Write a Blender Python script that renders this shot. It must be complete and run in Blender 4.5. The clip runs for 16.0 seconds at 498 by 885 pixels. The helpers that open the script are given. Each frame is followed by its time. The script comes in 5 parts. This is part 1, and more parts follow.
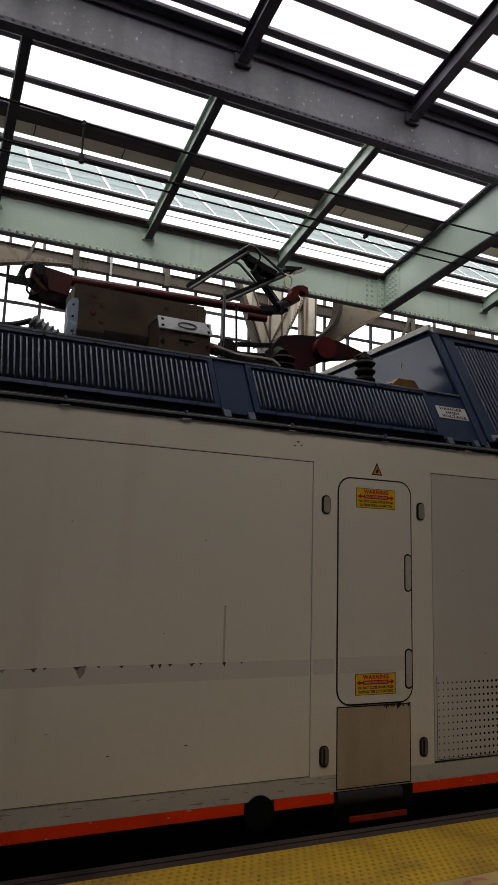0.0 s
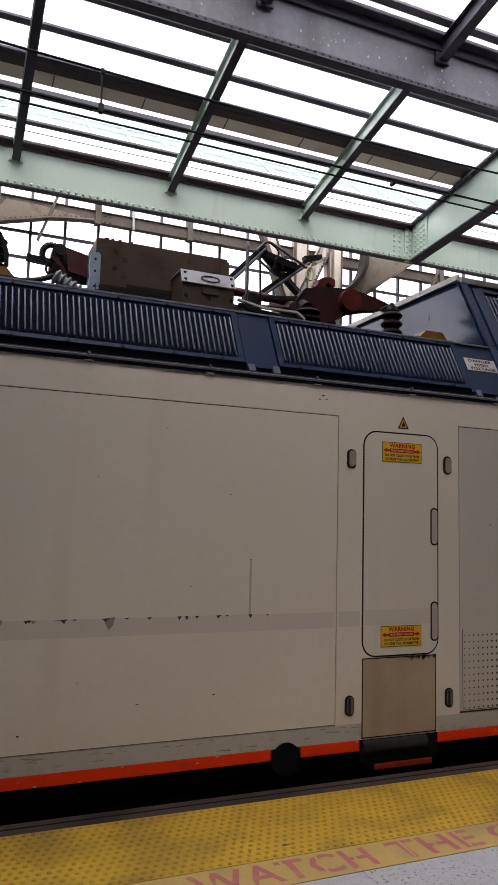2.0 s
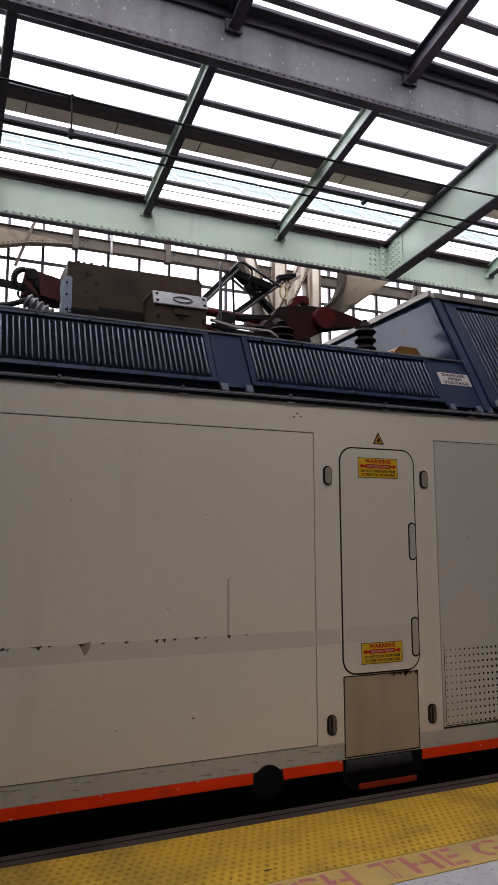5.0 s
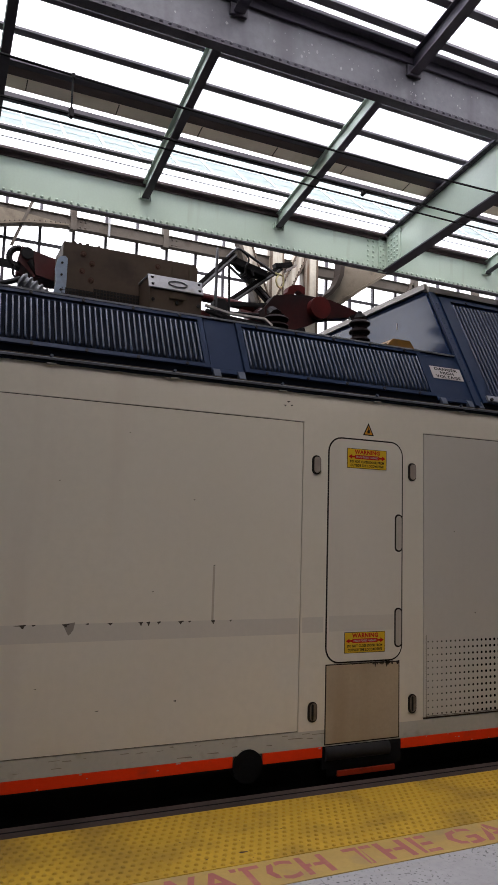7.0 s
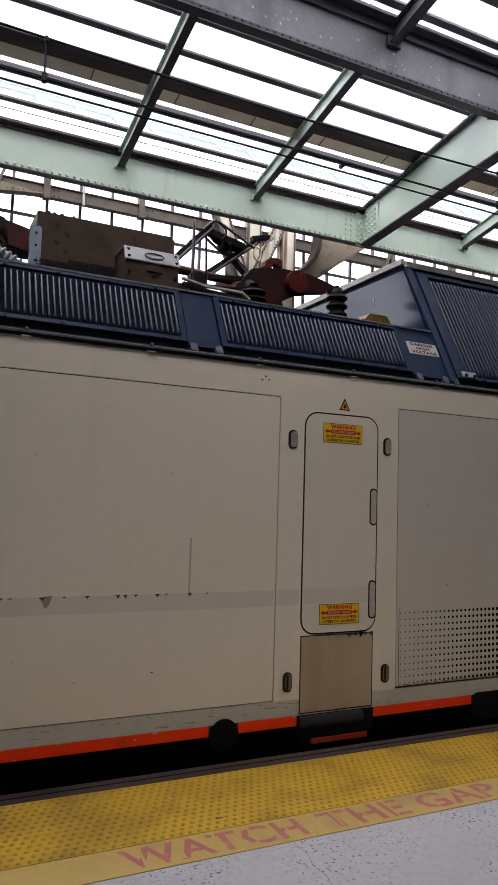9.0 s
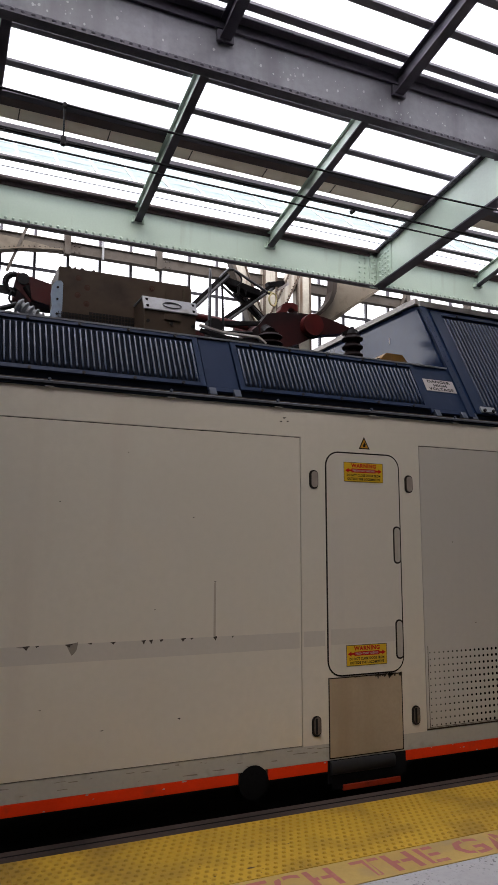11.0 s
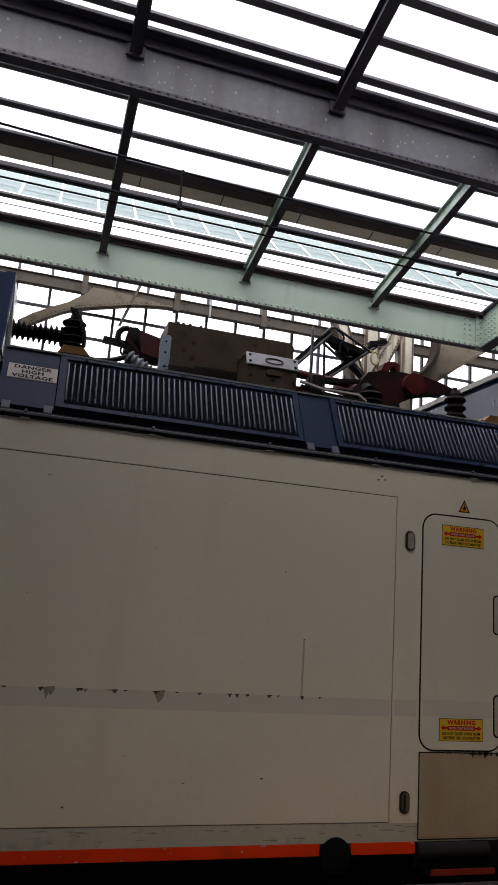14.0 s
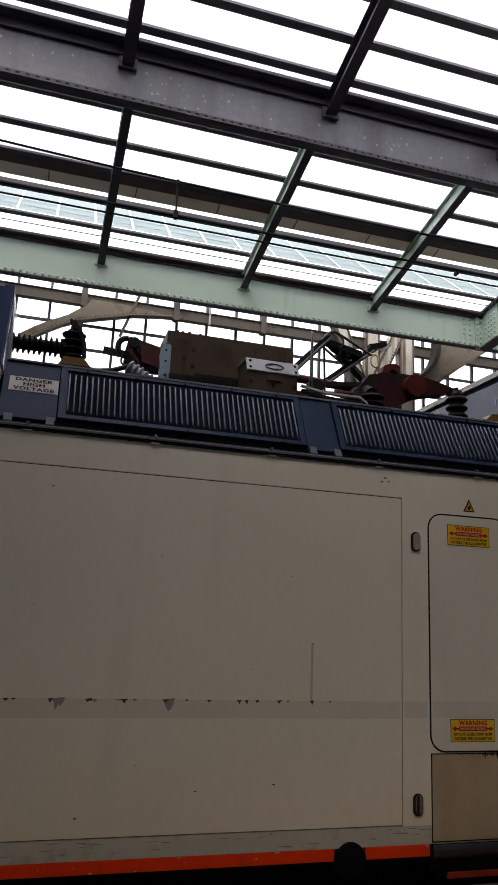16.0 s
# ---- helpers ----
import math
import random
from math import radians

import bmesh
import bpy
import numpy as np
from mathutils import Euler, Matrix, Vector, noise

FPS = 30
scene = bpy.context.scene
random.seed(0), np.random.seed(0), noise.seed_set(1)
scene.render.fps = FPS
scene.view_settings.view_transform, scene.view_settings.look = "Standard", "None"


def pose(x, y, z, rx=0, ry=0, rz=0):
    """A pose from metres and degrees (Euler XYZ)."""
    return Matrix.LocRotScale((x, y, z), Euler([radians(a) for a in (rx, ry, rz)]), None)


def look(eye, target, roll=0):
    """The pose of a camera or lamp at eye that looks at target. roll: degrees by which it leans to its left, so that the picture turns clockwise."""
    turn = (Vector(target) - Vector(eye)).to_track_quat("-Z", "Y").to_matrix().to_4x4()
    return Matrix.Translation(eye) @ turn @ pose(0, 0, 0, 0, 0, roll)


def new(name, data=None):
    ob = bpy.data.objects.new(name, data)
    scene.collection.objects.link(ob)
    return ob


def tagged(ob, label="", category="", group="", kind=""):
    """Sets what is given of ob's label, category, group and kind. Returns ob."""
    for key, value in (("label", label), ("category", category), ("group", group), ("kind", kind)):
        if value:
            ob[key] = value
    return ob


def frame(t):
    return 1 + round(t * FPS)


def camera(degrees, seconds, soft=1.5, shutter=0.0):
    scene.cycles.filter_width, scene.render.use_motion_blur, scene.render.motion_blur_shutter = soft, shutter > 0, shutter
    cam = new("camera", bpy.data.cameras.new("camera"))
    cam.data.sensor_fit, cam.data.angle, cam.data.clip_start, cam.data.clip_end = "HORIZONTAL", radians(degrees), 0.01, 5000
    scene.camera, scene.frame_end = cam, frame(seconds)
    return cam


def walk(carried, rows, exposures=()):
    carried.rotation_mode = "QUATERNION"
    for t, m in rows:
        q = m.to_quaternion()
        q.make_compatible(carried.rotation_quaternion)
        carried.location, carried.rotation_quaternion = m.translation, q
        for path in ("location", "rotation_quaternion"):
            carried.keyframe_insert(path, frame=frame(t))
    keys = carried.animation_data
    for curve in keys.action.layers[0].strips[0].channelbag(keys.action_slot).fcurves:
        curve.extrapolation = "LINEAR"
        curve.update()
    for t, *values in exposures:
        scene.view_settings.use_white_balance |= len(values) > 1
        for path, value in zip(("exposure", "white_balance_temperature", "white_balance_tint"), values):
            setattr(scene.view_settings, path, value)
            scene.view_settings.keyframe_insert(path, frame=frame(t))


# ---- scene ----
# camera and its walk
cam = camera(38.24, 16.0, soft=1.1)


def eye(x, y, z, yaw, pitch, roll):
    return look((x, y, z), (x - math.sin(radians(yaw)) * math.cos(radians(pitch)), y + math.cos(radians(yaw)) * math.cos(radians(pitch)), z + math.sin(radians(pitch))), roll)


PATH = [
    (0.0, -0.063, -3.790, 1.552, -24.53, 9.62, 1.64),
    (0.5, -0.069, -3.792, 1.546, -24.12, 9.77, 1.33),
    (1.0, -0.063, -3.789, 1.541, -23.02, 8.09, 1.57),
    (1.5, -0.055, -3.788, 1.542, -22.68, 6.69, 1.16),
    (2.0, -0.045, -3.774, 1.540, -22.51, 6.14, 1.47),
    (2.2, -0.034, -3.766, 1.543, -22.30, 3.77, -0.10),
    (2.5, -0.017, -3.755, 1.547, -21.69, -0.58, -3.93),
    (2.8, -0.006, -3.766, 1.548, -23.37, 3.81, -4.34),
    (3.0, 0.002, -3.774, 1.549, -23.64, 4.07, -2.86),
    (3.5, 0.009, -3.771, 1.548, -23.49, 3.05, -1.89),
    (3.7, 0.015, -3.773, 1.547, -23.16, 3.75, -1.94),
    (5.8, 0.025, -3.800, 1.531, -23.11, 8.39, 1.60),
    (6.0, 0.024, -3.800, 1.528, -22.65, 7.64, 1.89),
    (6.5, 0.029, -3.793, 1.522, -23.34, 7.17, 2.13),
    (7.0, 0.034, -3.804, 1.524, -24.17, 6.87, 1.70),
    (7.5, 0.029, -3.814, 1.528, -26.33, 6.48, 1.50),
    (8.0, 0.022, -3.814, 1.525, -26.35, 6.57, 1.98),
    (8.5, 0.024, -3.810, 1.526, -26.20, 5.62, 2.30),
    (8.7, 0.025, -3.810, 1.529, -26.21, 4.89, 2.13),
    (10.8, 0.026, -3.845, 1.514, -25.76, 5.92, 0.49),
    (11.0, 0.021, -3.853, 1.511, -24.28, 8.29, 0.12),
    (11.2, 0.008, -3.861, 1.508, -23.55, 10.76, 0.66),
    (11.5, -0.011, -3.873, 1.503, -19.27, 12.85, 1.87),
    (12.0, -0.025, -3.857, 1.496, -18.86, 12.60, 2.57),
    (12.2, -0.017, -3.870, 1.496, -18.75, 13.17, 2.73),
    (12.5, -0.004, -3.890, 1.497, -15.83, 13.01, 4.20),
    (12.8, 0.007, -3.872, 1.497, -12.88, 14.53, 5.13),
    (13.0, 0.015, -3.860, 1.497, -12.92, 13.99, 5.23),
    (13.1, 0.012, -3.858, 1.496, -13.44, 14.56, 4.89),
    (13.2, 0.009, -3.856, 1.495, -14.34, 14.28, 4.70),
    (13.5, -0.000, -3.849, 1.491, -15.76, 12.19, 4.31),
    (14.0, 0.012, -3.866, 1.494, -16.34, 12.53, 4.20),
    (14.5, 0.016, -3.867, 1.493, -15.31, 13.44, 4.65),
    (15.0, 0.012, -3.872, 1.490, -15.51, 13.58, 4.54),
    (15.5, 0.010, -3.864, 1.485, -16.31, 12.65, 4.44),
    (16.0, 0.020, -3.872, 1.484, -15.99, 13.09, 2.58),
]
EXPOSURES = [(0.0, 0.95, 6850, 8), (0.5, 1.31, 6750, 10), (1.0, 1.56, 6600, 12), (1.5, 1.71, 6500, 15), (2.5, 1.76, 6500, 15), (3.5, 1.69, 6500, 15), (6.5, 1.65, 6500, 12.5), (8.0, 1.76, 6500, 12.5), (10.8, 1.76, 6500, 12.5), (11.5, 1.51, 6550, 10), (12.5, 1.26, 6550, 10), (14.5, 1.19, 6550, 10), (16.0, 1.19, 6550, 10)]
walk(cam, [(t, eye(*row)) for t, *row in PATH], EXPOSURES)

# daylight: bright overcast sky, wide soft sun above the glazed roof
world = bpy.data.worlds.new("sky")
scene.world = world
world.use_nodes = True
wn = world.node_tree
sky = wn.nodes.new("ShaderNodeTexSky")
sky.sky_type, sky.sun_disc = "NISHITA", False
sky.sun_elevation, sky.sun_rotation = radians(58), radians(205)
sky.air_density, sky.dust_density, sky.ozone_density = 1.0, 6.0, 0.6
cloud = wn.nodes.new("ShaderNodeMix")
cloud.data_type = "RGBA"
cloud.inputs["Factor"].default_value, cloud.inputs["B"].default_value = 0.8, (9.2, 9.2, 9.5, 1)
wn.links.new(sky.outputs[0], cloud.inputs["A"])
wn.links.new(cloud.outputs["Result"], wn.nodes["Background"].inputs["Color"])
wn.nodes["Background"].inputs["Strength"].default_value = 0.15
sun = new("sun", bpy.data.lights.new("sun", "SUN"))
sun.data.energy, sun.data.angle, sun.data.color = 0.6, radians(40), (1.0, 0.96, 0.9)
sun.matrix_world = look((-8, -14, 30), (0, 0, 0))


# ---- materials ----
def material(name, colour, rough=0.5, metal=0.0, vary=0.12, scale=6.0, fine=60.0, bump=0.05, stain=None, amount=0.0, stain_scale=2.0, streak=False, spec=0.5, patchy=0.0):
    """A painted, rusted or mineral surface: two scales of variation, fine relief and stains of another colour."""
    m = bpy.data.materials.new(name)
    m.use_nodes = True
    t = m.node_tree
    b = t.nodes["Principled BSDF"]
    b.inputs["Roughness"].default_value, b.inputs["Metallic"].default_value = rough, metal
    b.inputs["Specular IOR Level"].default_value = spec
    co = t.nodes.new("ShaderNodeTexCoord").outputs["Object"]

    def noise_of(size, detail=4.0, stretch=(1, 1, 1)):
        mp = t.nodes.new("ShaderNodeMapping")
        mp.inputs["Scale"].default_value = stretch
        t.links.new(co, mp.inputs["Vector"])
        n = t.nodes.new("ShaderNodeTexNoise")
        n.inputs["Scale"].default_value, n.inputs["Detail"].default_value = size, detail
        t.links.new(mp.outputs[0], n.inputs["Vector"])
        return n.outputs["Fac"]

    def ramp(fac, lo, hi, a, c):
        r = t.nodes.new("ShaderNodeMapRange")
        r.inputs["From Min"].default_value, r.inputs["From Max"].default_value = lo, hi
        r.inputs["To Min"].default_value, r.inputs["To Max"].default_value = a, c
        t.links.new(fac, r.inputs["Value"])
        return r.outputs[0]

    def mix(fac, a, c, kind="MIX"):
        x = t.nodes.new("ShaderNodeMix")
        x.data_type, x.blend_type = "RGBA", kind
        for socket, v in ((x.inputs["Factor"], fac), (x.inputs["A"], a), (x.inputs["B"], c)):
            if isinstance(v, bpy.types.NodeSocket):
                t.links.new(v, socket)
            else:
                socket.default_value = v
        return x.outputs["Result"]

    big, small = noise_of(scale, 0.0 if scale < 1.0 else 4.0), noise_of(fine, 6.0)
    col = mix(ramp(big, 0.2, 0.8, 0, 1), (*[c * (1 - vary) for c in colour], 1), (*[min(1, c * (1 + vary)) for c in colour], 1))
    col = mix(ramp(small, 0.35, 0.7, 0, 0.35), col, (*[c * (1 - 2 * vary) for c in colour], 1))
    if stain:
        s = noise_of(stain_scale, 8.0, (6, 6, 0.5) if streak else (1, 1, 1))
        cover = ramp(s, 0.62 - 0.25 * amount, 0.67 - 0.25 * amount if patchy else 0.72, 0, 0.9 if patchy else min(1, 0.4 + amount))
        if patchy:
            both = t.nodes.new("ShaderNodeMath")
            both.operation = "MULTIPLY"
            t.links.new(cover, both.inputs[0])
            t.links.new(ramp(noise_of(patchy, 5.0), 0.42, 0.62, 0.12, 1), both.inputs[1])
            cover = both.outputs[0]
        col = mix(cover, col, (*stain, 1))
    t.links.new(col, b.inputs["Base Color"])
    t.links.new(ramp(big, 0.2, 0.8, max(0, rough - 0.04), min(1, rough + 0.05)), b.inputs["Roughness"])
    if bump:
        bp = t.nodes.new("ShaderNodeBump")
        bp.inputs["Strength"].default_value, bp.inputs["Distance"].default_value = bump, 0.01
        t.links.new(small, bp.inputs["Height"])
        t.links.new(bp.outputs[0], b.inputs["Normal"])
    return m


def glazing(name, colour, clear):
    """Thin cloudy roof glass that lets daylight through."""
    m = bpy.data.materials.new(name)
    m.use_nodes = True
    t = m.node_tree
    t.nodes.remove(t.nodes["Principled BSDF"])
    a, b, x = t.nodes.new("ShaderNodeBsdfTransparent"), t.nodes.new("ShaderNodeBsdfTranslucent"), t.nodes.new("ShaderNodeMixShader")
    n = t.nodes.new("ShaderNodeTexNoise")
    n.inputs["Scale"].default_value = 1.5
    r = t.nodes.new("ShaderNodeMapRange")
    r.inputs["To Min"].default_value, r.inputs["To Max"].default_value = 1 - clear - 0.08, 1 - clear + 0.08
    t.links.new(n.outputs["Fac"], r.inputs["Value"])
    a.inputs["Color"].default_value = b.inputs["Color"].default_value = (*colour, 1)
    t.links.new(r.outputs[0], x.inputs["Fac"])
    t.links.new(a.outputs[0], x.inputs[1])
    t.links.new(b.outputs[0], x.inputs[2])
    t.links.new(x.outputs[0], t.nodes["Material Output"].inputs["Surface"])
    return m


CREAM = material("cream_paint", (0.612, 0.564, 0.474), 0.36, vary=0.05, scale=0.9, fine=22, bump=0.025, stain=(0.55, 0.49, 0.41), amount=0.02, stain_scale=0.55, streak=True)
DRIP = material("drip_mark", (0.40, 0.355, 0.29), 0.6, vary=0.15, scale=12)
GREYCREAM = material("greyed_cream_paint", (0.480, 0.449, 0.398), 0.38, vary=0.045, scale=0.8, fine=25, bump=0.025, stain=(0.44, 0.40, 0.36), amount=0.04, stain_scale=0.6, streak=True)
DOORCREAM = material("door_cream_paint", (0.578, 0.532, 0.456), 0.38, vary=0.045, scale=0.9, fine=25, bump=0.025, stain=(0.50, 0.45, 0.40), amount=0.04, stain_scale=0.6, streak=True)
KICK = material("dirty_beige_paint", (0.365, 0.288, 0.195), 0.6, vary=0.12, scale=3, fine=50, bump=0.04, stain=(0.27, 0.185, 0.11), amount=0.3, stain_scale=0.6, streak=True)
HOLD = material("brown_recess", (0.27, 0.225, 0.19), 0.6, vary=0.2, scale=30)
GRIMYHOLD = material("grimy_recess", (0.13, 0.095, 0.07), 0.7, vary=0.35, scale=40)
DIRTYORANGE = material("dirty_orange_edge", (0.36, 0.035, 0.010), 0.6, vary=0.2, scale=9, stain=(0.06, 0.02, 0.012), amount=0.5, stain_scale=8, spec=0.2)
HANDLE = material("worn_handle_floor", (0.38, 0.335, 0.285), 0.5, vary=0.1, scale=20)
BAND = material("faded_band", (0.515, 0.475, 0.415), 0.5, vary=0.05, scale=3, fine=40, bump=0.02)
CHIP = material("bare_chip", (0.06, 0.05, 0.04), 0.7, vary=0.3, scale=30, spec=0.2)
RESIDUE = material("glue_residue", (0.25, 0.22, 0.185), 0.7, vary=0.35, scale=60)
SEAM = material("black_seam", (0.018, 0.015, 0.013), 0.8, spec=0.15)
GROOVE = material("brown_groove", (0.075, 0.06, 0.047), 0.8, spec=0.15)
BLACK = material("black_grime", (0.008, 0.008, 0.009), 0.9, vary=0.3, scale=4, spec=0.08)
NAVY = material("navy_paint", (0.011, 0.021, 0.050), 0.42, vary=0.12, scale=2.5, fine=40, bump=0.01, stain=(0.016, 0.026, 0.052), amount=0.1, stain_scale=3, streak=True, spec=0.09)
DEEPNAVY = material("deep_navy_paint", (0.006, 0.017, 0.055), 0.5, vary=0.15, scale=2.5, fine=40, bump=0.01, spec=0.04)
GLOSSNAVY = material("glossy_navy_paint", (0.011, 0.022, 0.056), 0.16, vary=0.15, scale=3, fine=20, bump=0.03, spec=0.4)
CAP = material("light_grey_capping", (0.40, 0.375, 0.35), 0.55, vary=0.12, scale=5, stain=(0.2, 0.18, 0.15), amount=0.3)
SLAT = material("louvre_paint", (0.018, 0.028, 0.056), 0.2, vary=0.08, scale=3, bump=0, spec=0.46)
LIP = material("dull_gutter_lip", (0.085, 0.09, 0.105), 0.5, vary=0.2, scale=6, spec=0.3)
PALENAVY = material("worn_navy_paint", (0.045, 0.055, 0.08), 0.5, vary=0.2, scale=12, spec=0.2)
DARKRUST = material("dark_rusted_flange", (0.032, 0.024, 0.020), 0.75, vary=0.25, scale=6, spec=0.2)
# near-black navy with the shade of gaps and recesses in its colour
DARKNAVY = material("shaded_navy", (0.005, 0.007, 0.012), 0.9, spec=0.05)
RAIL = material("grey_trim", (0.20, 0.21, 0.235), 0.42, vary=0.15, scale=5, stain=(0.07, 0.065, 0.06), amount=0.3)
ALU = material("bare_aluminium", (0.27, 0.275, 0.29), 0.5, 0.4, vary=0.15, scale=9, stain=(0.15, 0.14, 0.12), amount=0.35, stain_scale=8)
ORANGE = material("orange_stripe", (0.80, 0.040, 0.004), 0.45, vary=0.08, scale=6, stain=(0.35, 0.04, 0.02), amount=0.1, stain_scale=7, spec=0.2)
SILL = material("grey_sill_paint", (0.42, 0.405, 0.36), 0.5, vary=0.08, scale=3, fine=40, bump=0.03, stain=(0.24, 0.22, 0.18), amount=0.25, stain_scale=9)
YELLOW = material("yellow_tile", (0.47, 0.29, 0.026), 0.65, vary=0.16, scale=4, fine=45, bump=0.2, stain=(0.24, 0.145, 0.028), amount=0.55, stain_scale=3.0, spec=0.2)
YELLOWFLAT = material("worn_yellow_paint", (0.43, 0.295, 0.09), 0.7, vary=0.12, scale=6, fine=60, bump=0.08, stain=(0.29, 0.215, 0.12), amount=0.35, stain_scale=5, spec=0.3)
# stained yellow, darker than the tiles to carry the domes' small shadows
DOME = material("shaded_yellow_domes", (0.40, 0.24, 0.023), 0.6, vary=0.18, scale=9, fine=45, stain=(0.20, 0.12, 0.025), amount=0.45, stain_scale=3, spec=0.25)
LETTER = material("faded_red_letters", (0.34, 0.10, 0.09), 0.6, vary=0.15, scale=9, fine=50, stain=(0.42, 0.22, 0.12), amount=0.15, stain_scale=14)
CONCRETE = material("platform_concrete", (0.35, 0.345, 0.35), 0.85, vary=0.13, scale=1.6, fine=26, bump=0.3, stain=(0.045, 0.042, 0.045), amount=0.12, stain_scale=60, patchy=3.2)
UNSEENPAVING = material("dark_paving", (0.07, 0.068, 0.066), 0.9, vary=0.2, scale=2, fine=60, bump=0.3)
NOSING = material("platform_edge", (0.062, 0.045, 0.040), 0.85, vary=0.25, scale=4, fine=40, bump=0.2, stain=(0.025, 0.019, 0.017), amount=0.4, spec=0.12)
BALLAST = material("track_bed", (0.10, 0.09, 0.08), 0.9, vary=0.3, scale=8, fine=40, bump=0.5)
SAGE = material("sage_green_paint", (0.44, 0.53, 0.45), 0.38, vary=0.07, scale=1.6, fine=40, bump=0.03, stain=(0.34, 0.37, 0.30), amount=0.04, stain_scale=1.5, streak=True)
STEEL = material("weathered_steel_paint", (0.135, 0.133, 0.148), 0.42, vary=0.25, scale=1.4, fine=18, bump=0.08, stain=(0.05, 0.046, 0.056), amount=0.4, stain_scale=0.45, streak=True)
FLECK = material("pale_flecks", (0.33, 0.33, 0.325), 0.8)
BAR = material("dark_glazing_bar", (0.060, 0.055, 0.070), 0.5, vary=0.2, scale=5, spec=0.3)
# lighter copy of the bar paint, with bounce light on the undersides in its colour
GREYBAR = material("lit_glazing_bar", (0.115, 0.11, 0.125), 0.5, vary=0.2, scale=5, spec=0.3)
BROWN = material("brown_fascia", (0.085, 0.060, 0.060), 0.6, vary=0.2, scale=4, spec=0.3)
BEIGE = material("beige_board", (0.84, 0.74, 0.60), 0.6, vary=0.06, scale=3, stain=(0.62, 0.5, 0.36), amount=0.15)
RUSTCREAM = material("peeling_cream_steel", (0.46, 0.43, 0.37), 0.7, vary=0.18, scale=4, fine=24, bump=0.15, stain=(0.10, 0.058, 0.032), amount=0.62, stain_scale=1.4, streak=True)
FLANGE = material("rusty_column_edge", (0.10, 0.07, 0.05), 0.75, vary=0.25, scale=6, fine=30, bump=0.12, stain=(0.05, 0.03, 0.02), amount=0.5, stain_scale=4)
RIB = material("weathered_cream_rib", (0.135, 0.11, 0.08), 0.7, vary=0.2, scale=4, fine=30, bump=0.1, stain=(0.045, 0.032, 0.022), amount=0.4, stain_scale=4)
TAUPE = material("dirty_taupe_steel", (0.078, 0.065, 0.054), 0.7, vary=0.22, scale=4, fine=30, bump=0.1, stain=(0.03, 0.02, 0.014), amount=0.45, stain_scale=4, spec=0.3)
UMBER = material("brown_equipment_paint", (0.060, 0.041, 0.028), 0.55, vary=0.12, scale=4, fine=40, bump=0.05, stain=(0.022, 0.015, 0.012), amount=0.3, stain_scale=4, spec=0.2)
GRID = material("shaded_wire", (0.022, 0.015, 0.012), 0.7, spec=0.15)
RUSTBOLT = material("rusty_bolt", (0.06, 0.028, 0.018), 0.7, vary=0.25, scale=20, spec=0.2)
RED = material("oxide_red_paint", (0.082, 0.008, 0.007), 0.5, vary=0.2, scale=7, stain=(0.014, 0.008, 0.008), amount=0.9, stain_scale=3.2, spec=0.25)
SOOTRED = material("sooty_oxide_red", (0.040, 0.007, 0.007), 0.5, vary=0.25, scale=6, stain=(0.010, 0.007, 0.008), amount=0.8, stain_scale=3.5, spec=0.2)
ARMRED = material("sooty_red_paint", (0.075, 0.011, 0.011), 0.45, vary=0.2, scale=9, stain=(0.02, 0.012, 0.011), amount=0.6, stain_scale=6, spec=0.25)
SOOT = material("sooty_black_steel", (0.010, 0.009, 0.010), 0.55, vary=0.3, scale=9, spec=0.18)
TUBE = material("sooty_grey_tube", (0.055, 0.055, 0.062), 0.42, 0.2, vary=0.25, scale=14)
GLAZE = material("brown_porcelain", (0.010, 0.006, 0.006), 0.5, vary=0.2, scale=9, spec=0.06)
PALEBLUE = material("pale_blue_plate", (0.26, 0.33, 0.43), 0.5, vary=0.15, scale=9, stain=(0.14, 0.14, 0.14), amount=0.3, stain_scale=9)
CABLE = material("pale_yellow_cord", (0.62, 0.55, 0.28), 0.6)
RUBBER = material("black_cable", (0.010, 0.010, 0.011), 0.6, spec=0.15)
AMBER = material("amber_plate", (0.19, 0.09, 0.012), 0.5, vary=0.2, scale=9, stain=(0.10, 0.05, 0.02), amount=0.4, stain_scale=7)
TRIANGLE = material("triangle_orange", (0.50, 0.21, 0.012), 0.45, vary=0.06, spec=0.3)
STEPLIP = material("dark_grey_step_lip", (0.022, 0.022, 0.024), 0.45, vary=0.2, scale=8, spec=0.25)
SIGN = material("sign_yellow", (0.60, 0.37, 0.014), 0.45, vary=0.04, spec=0.3)
SIGNRED = material("sign_red", (0.42, 0.016, 0.014), 0.6, bump=0, spec=0.1)
SIGNINK = material("sign_black", (0.02, 0.018, 0.015), 0.6, bump=0, spec=0.08)
SIGNWHITE = material("sign_white", (0.40, 0.365, 0.355), 0.6, vary=0.06, spec=0.15)
BARWHITE = material("white_lantern_bar", (0.80, 0.80, 0.82), 0.5)
DULL = material("dull_brown_wall", (0.31, 0.29, 0.265), 0.85, vary=0.15, scale=1.0)
PLAIN = material("plain_wall", (0.30, 0.28, 0.26), 0.85, vary=0.15, scale=1.0)
ROOFGLASS = glazing("cloudy_roof_glass", (0.97, 0.97, 1.0), 0.72)
BLUEGLASS = glazing("blue_roof_glass", (0.73, 0.785, 0.79), 0.62)


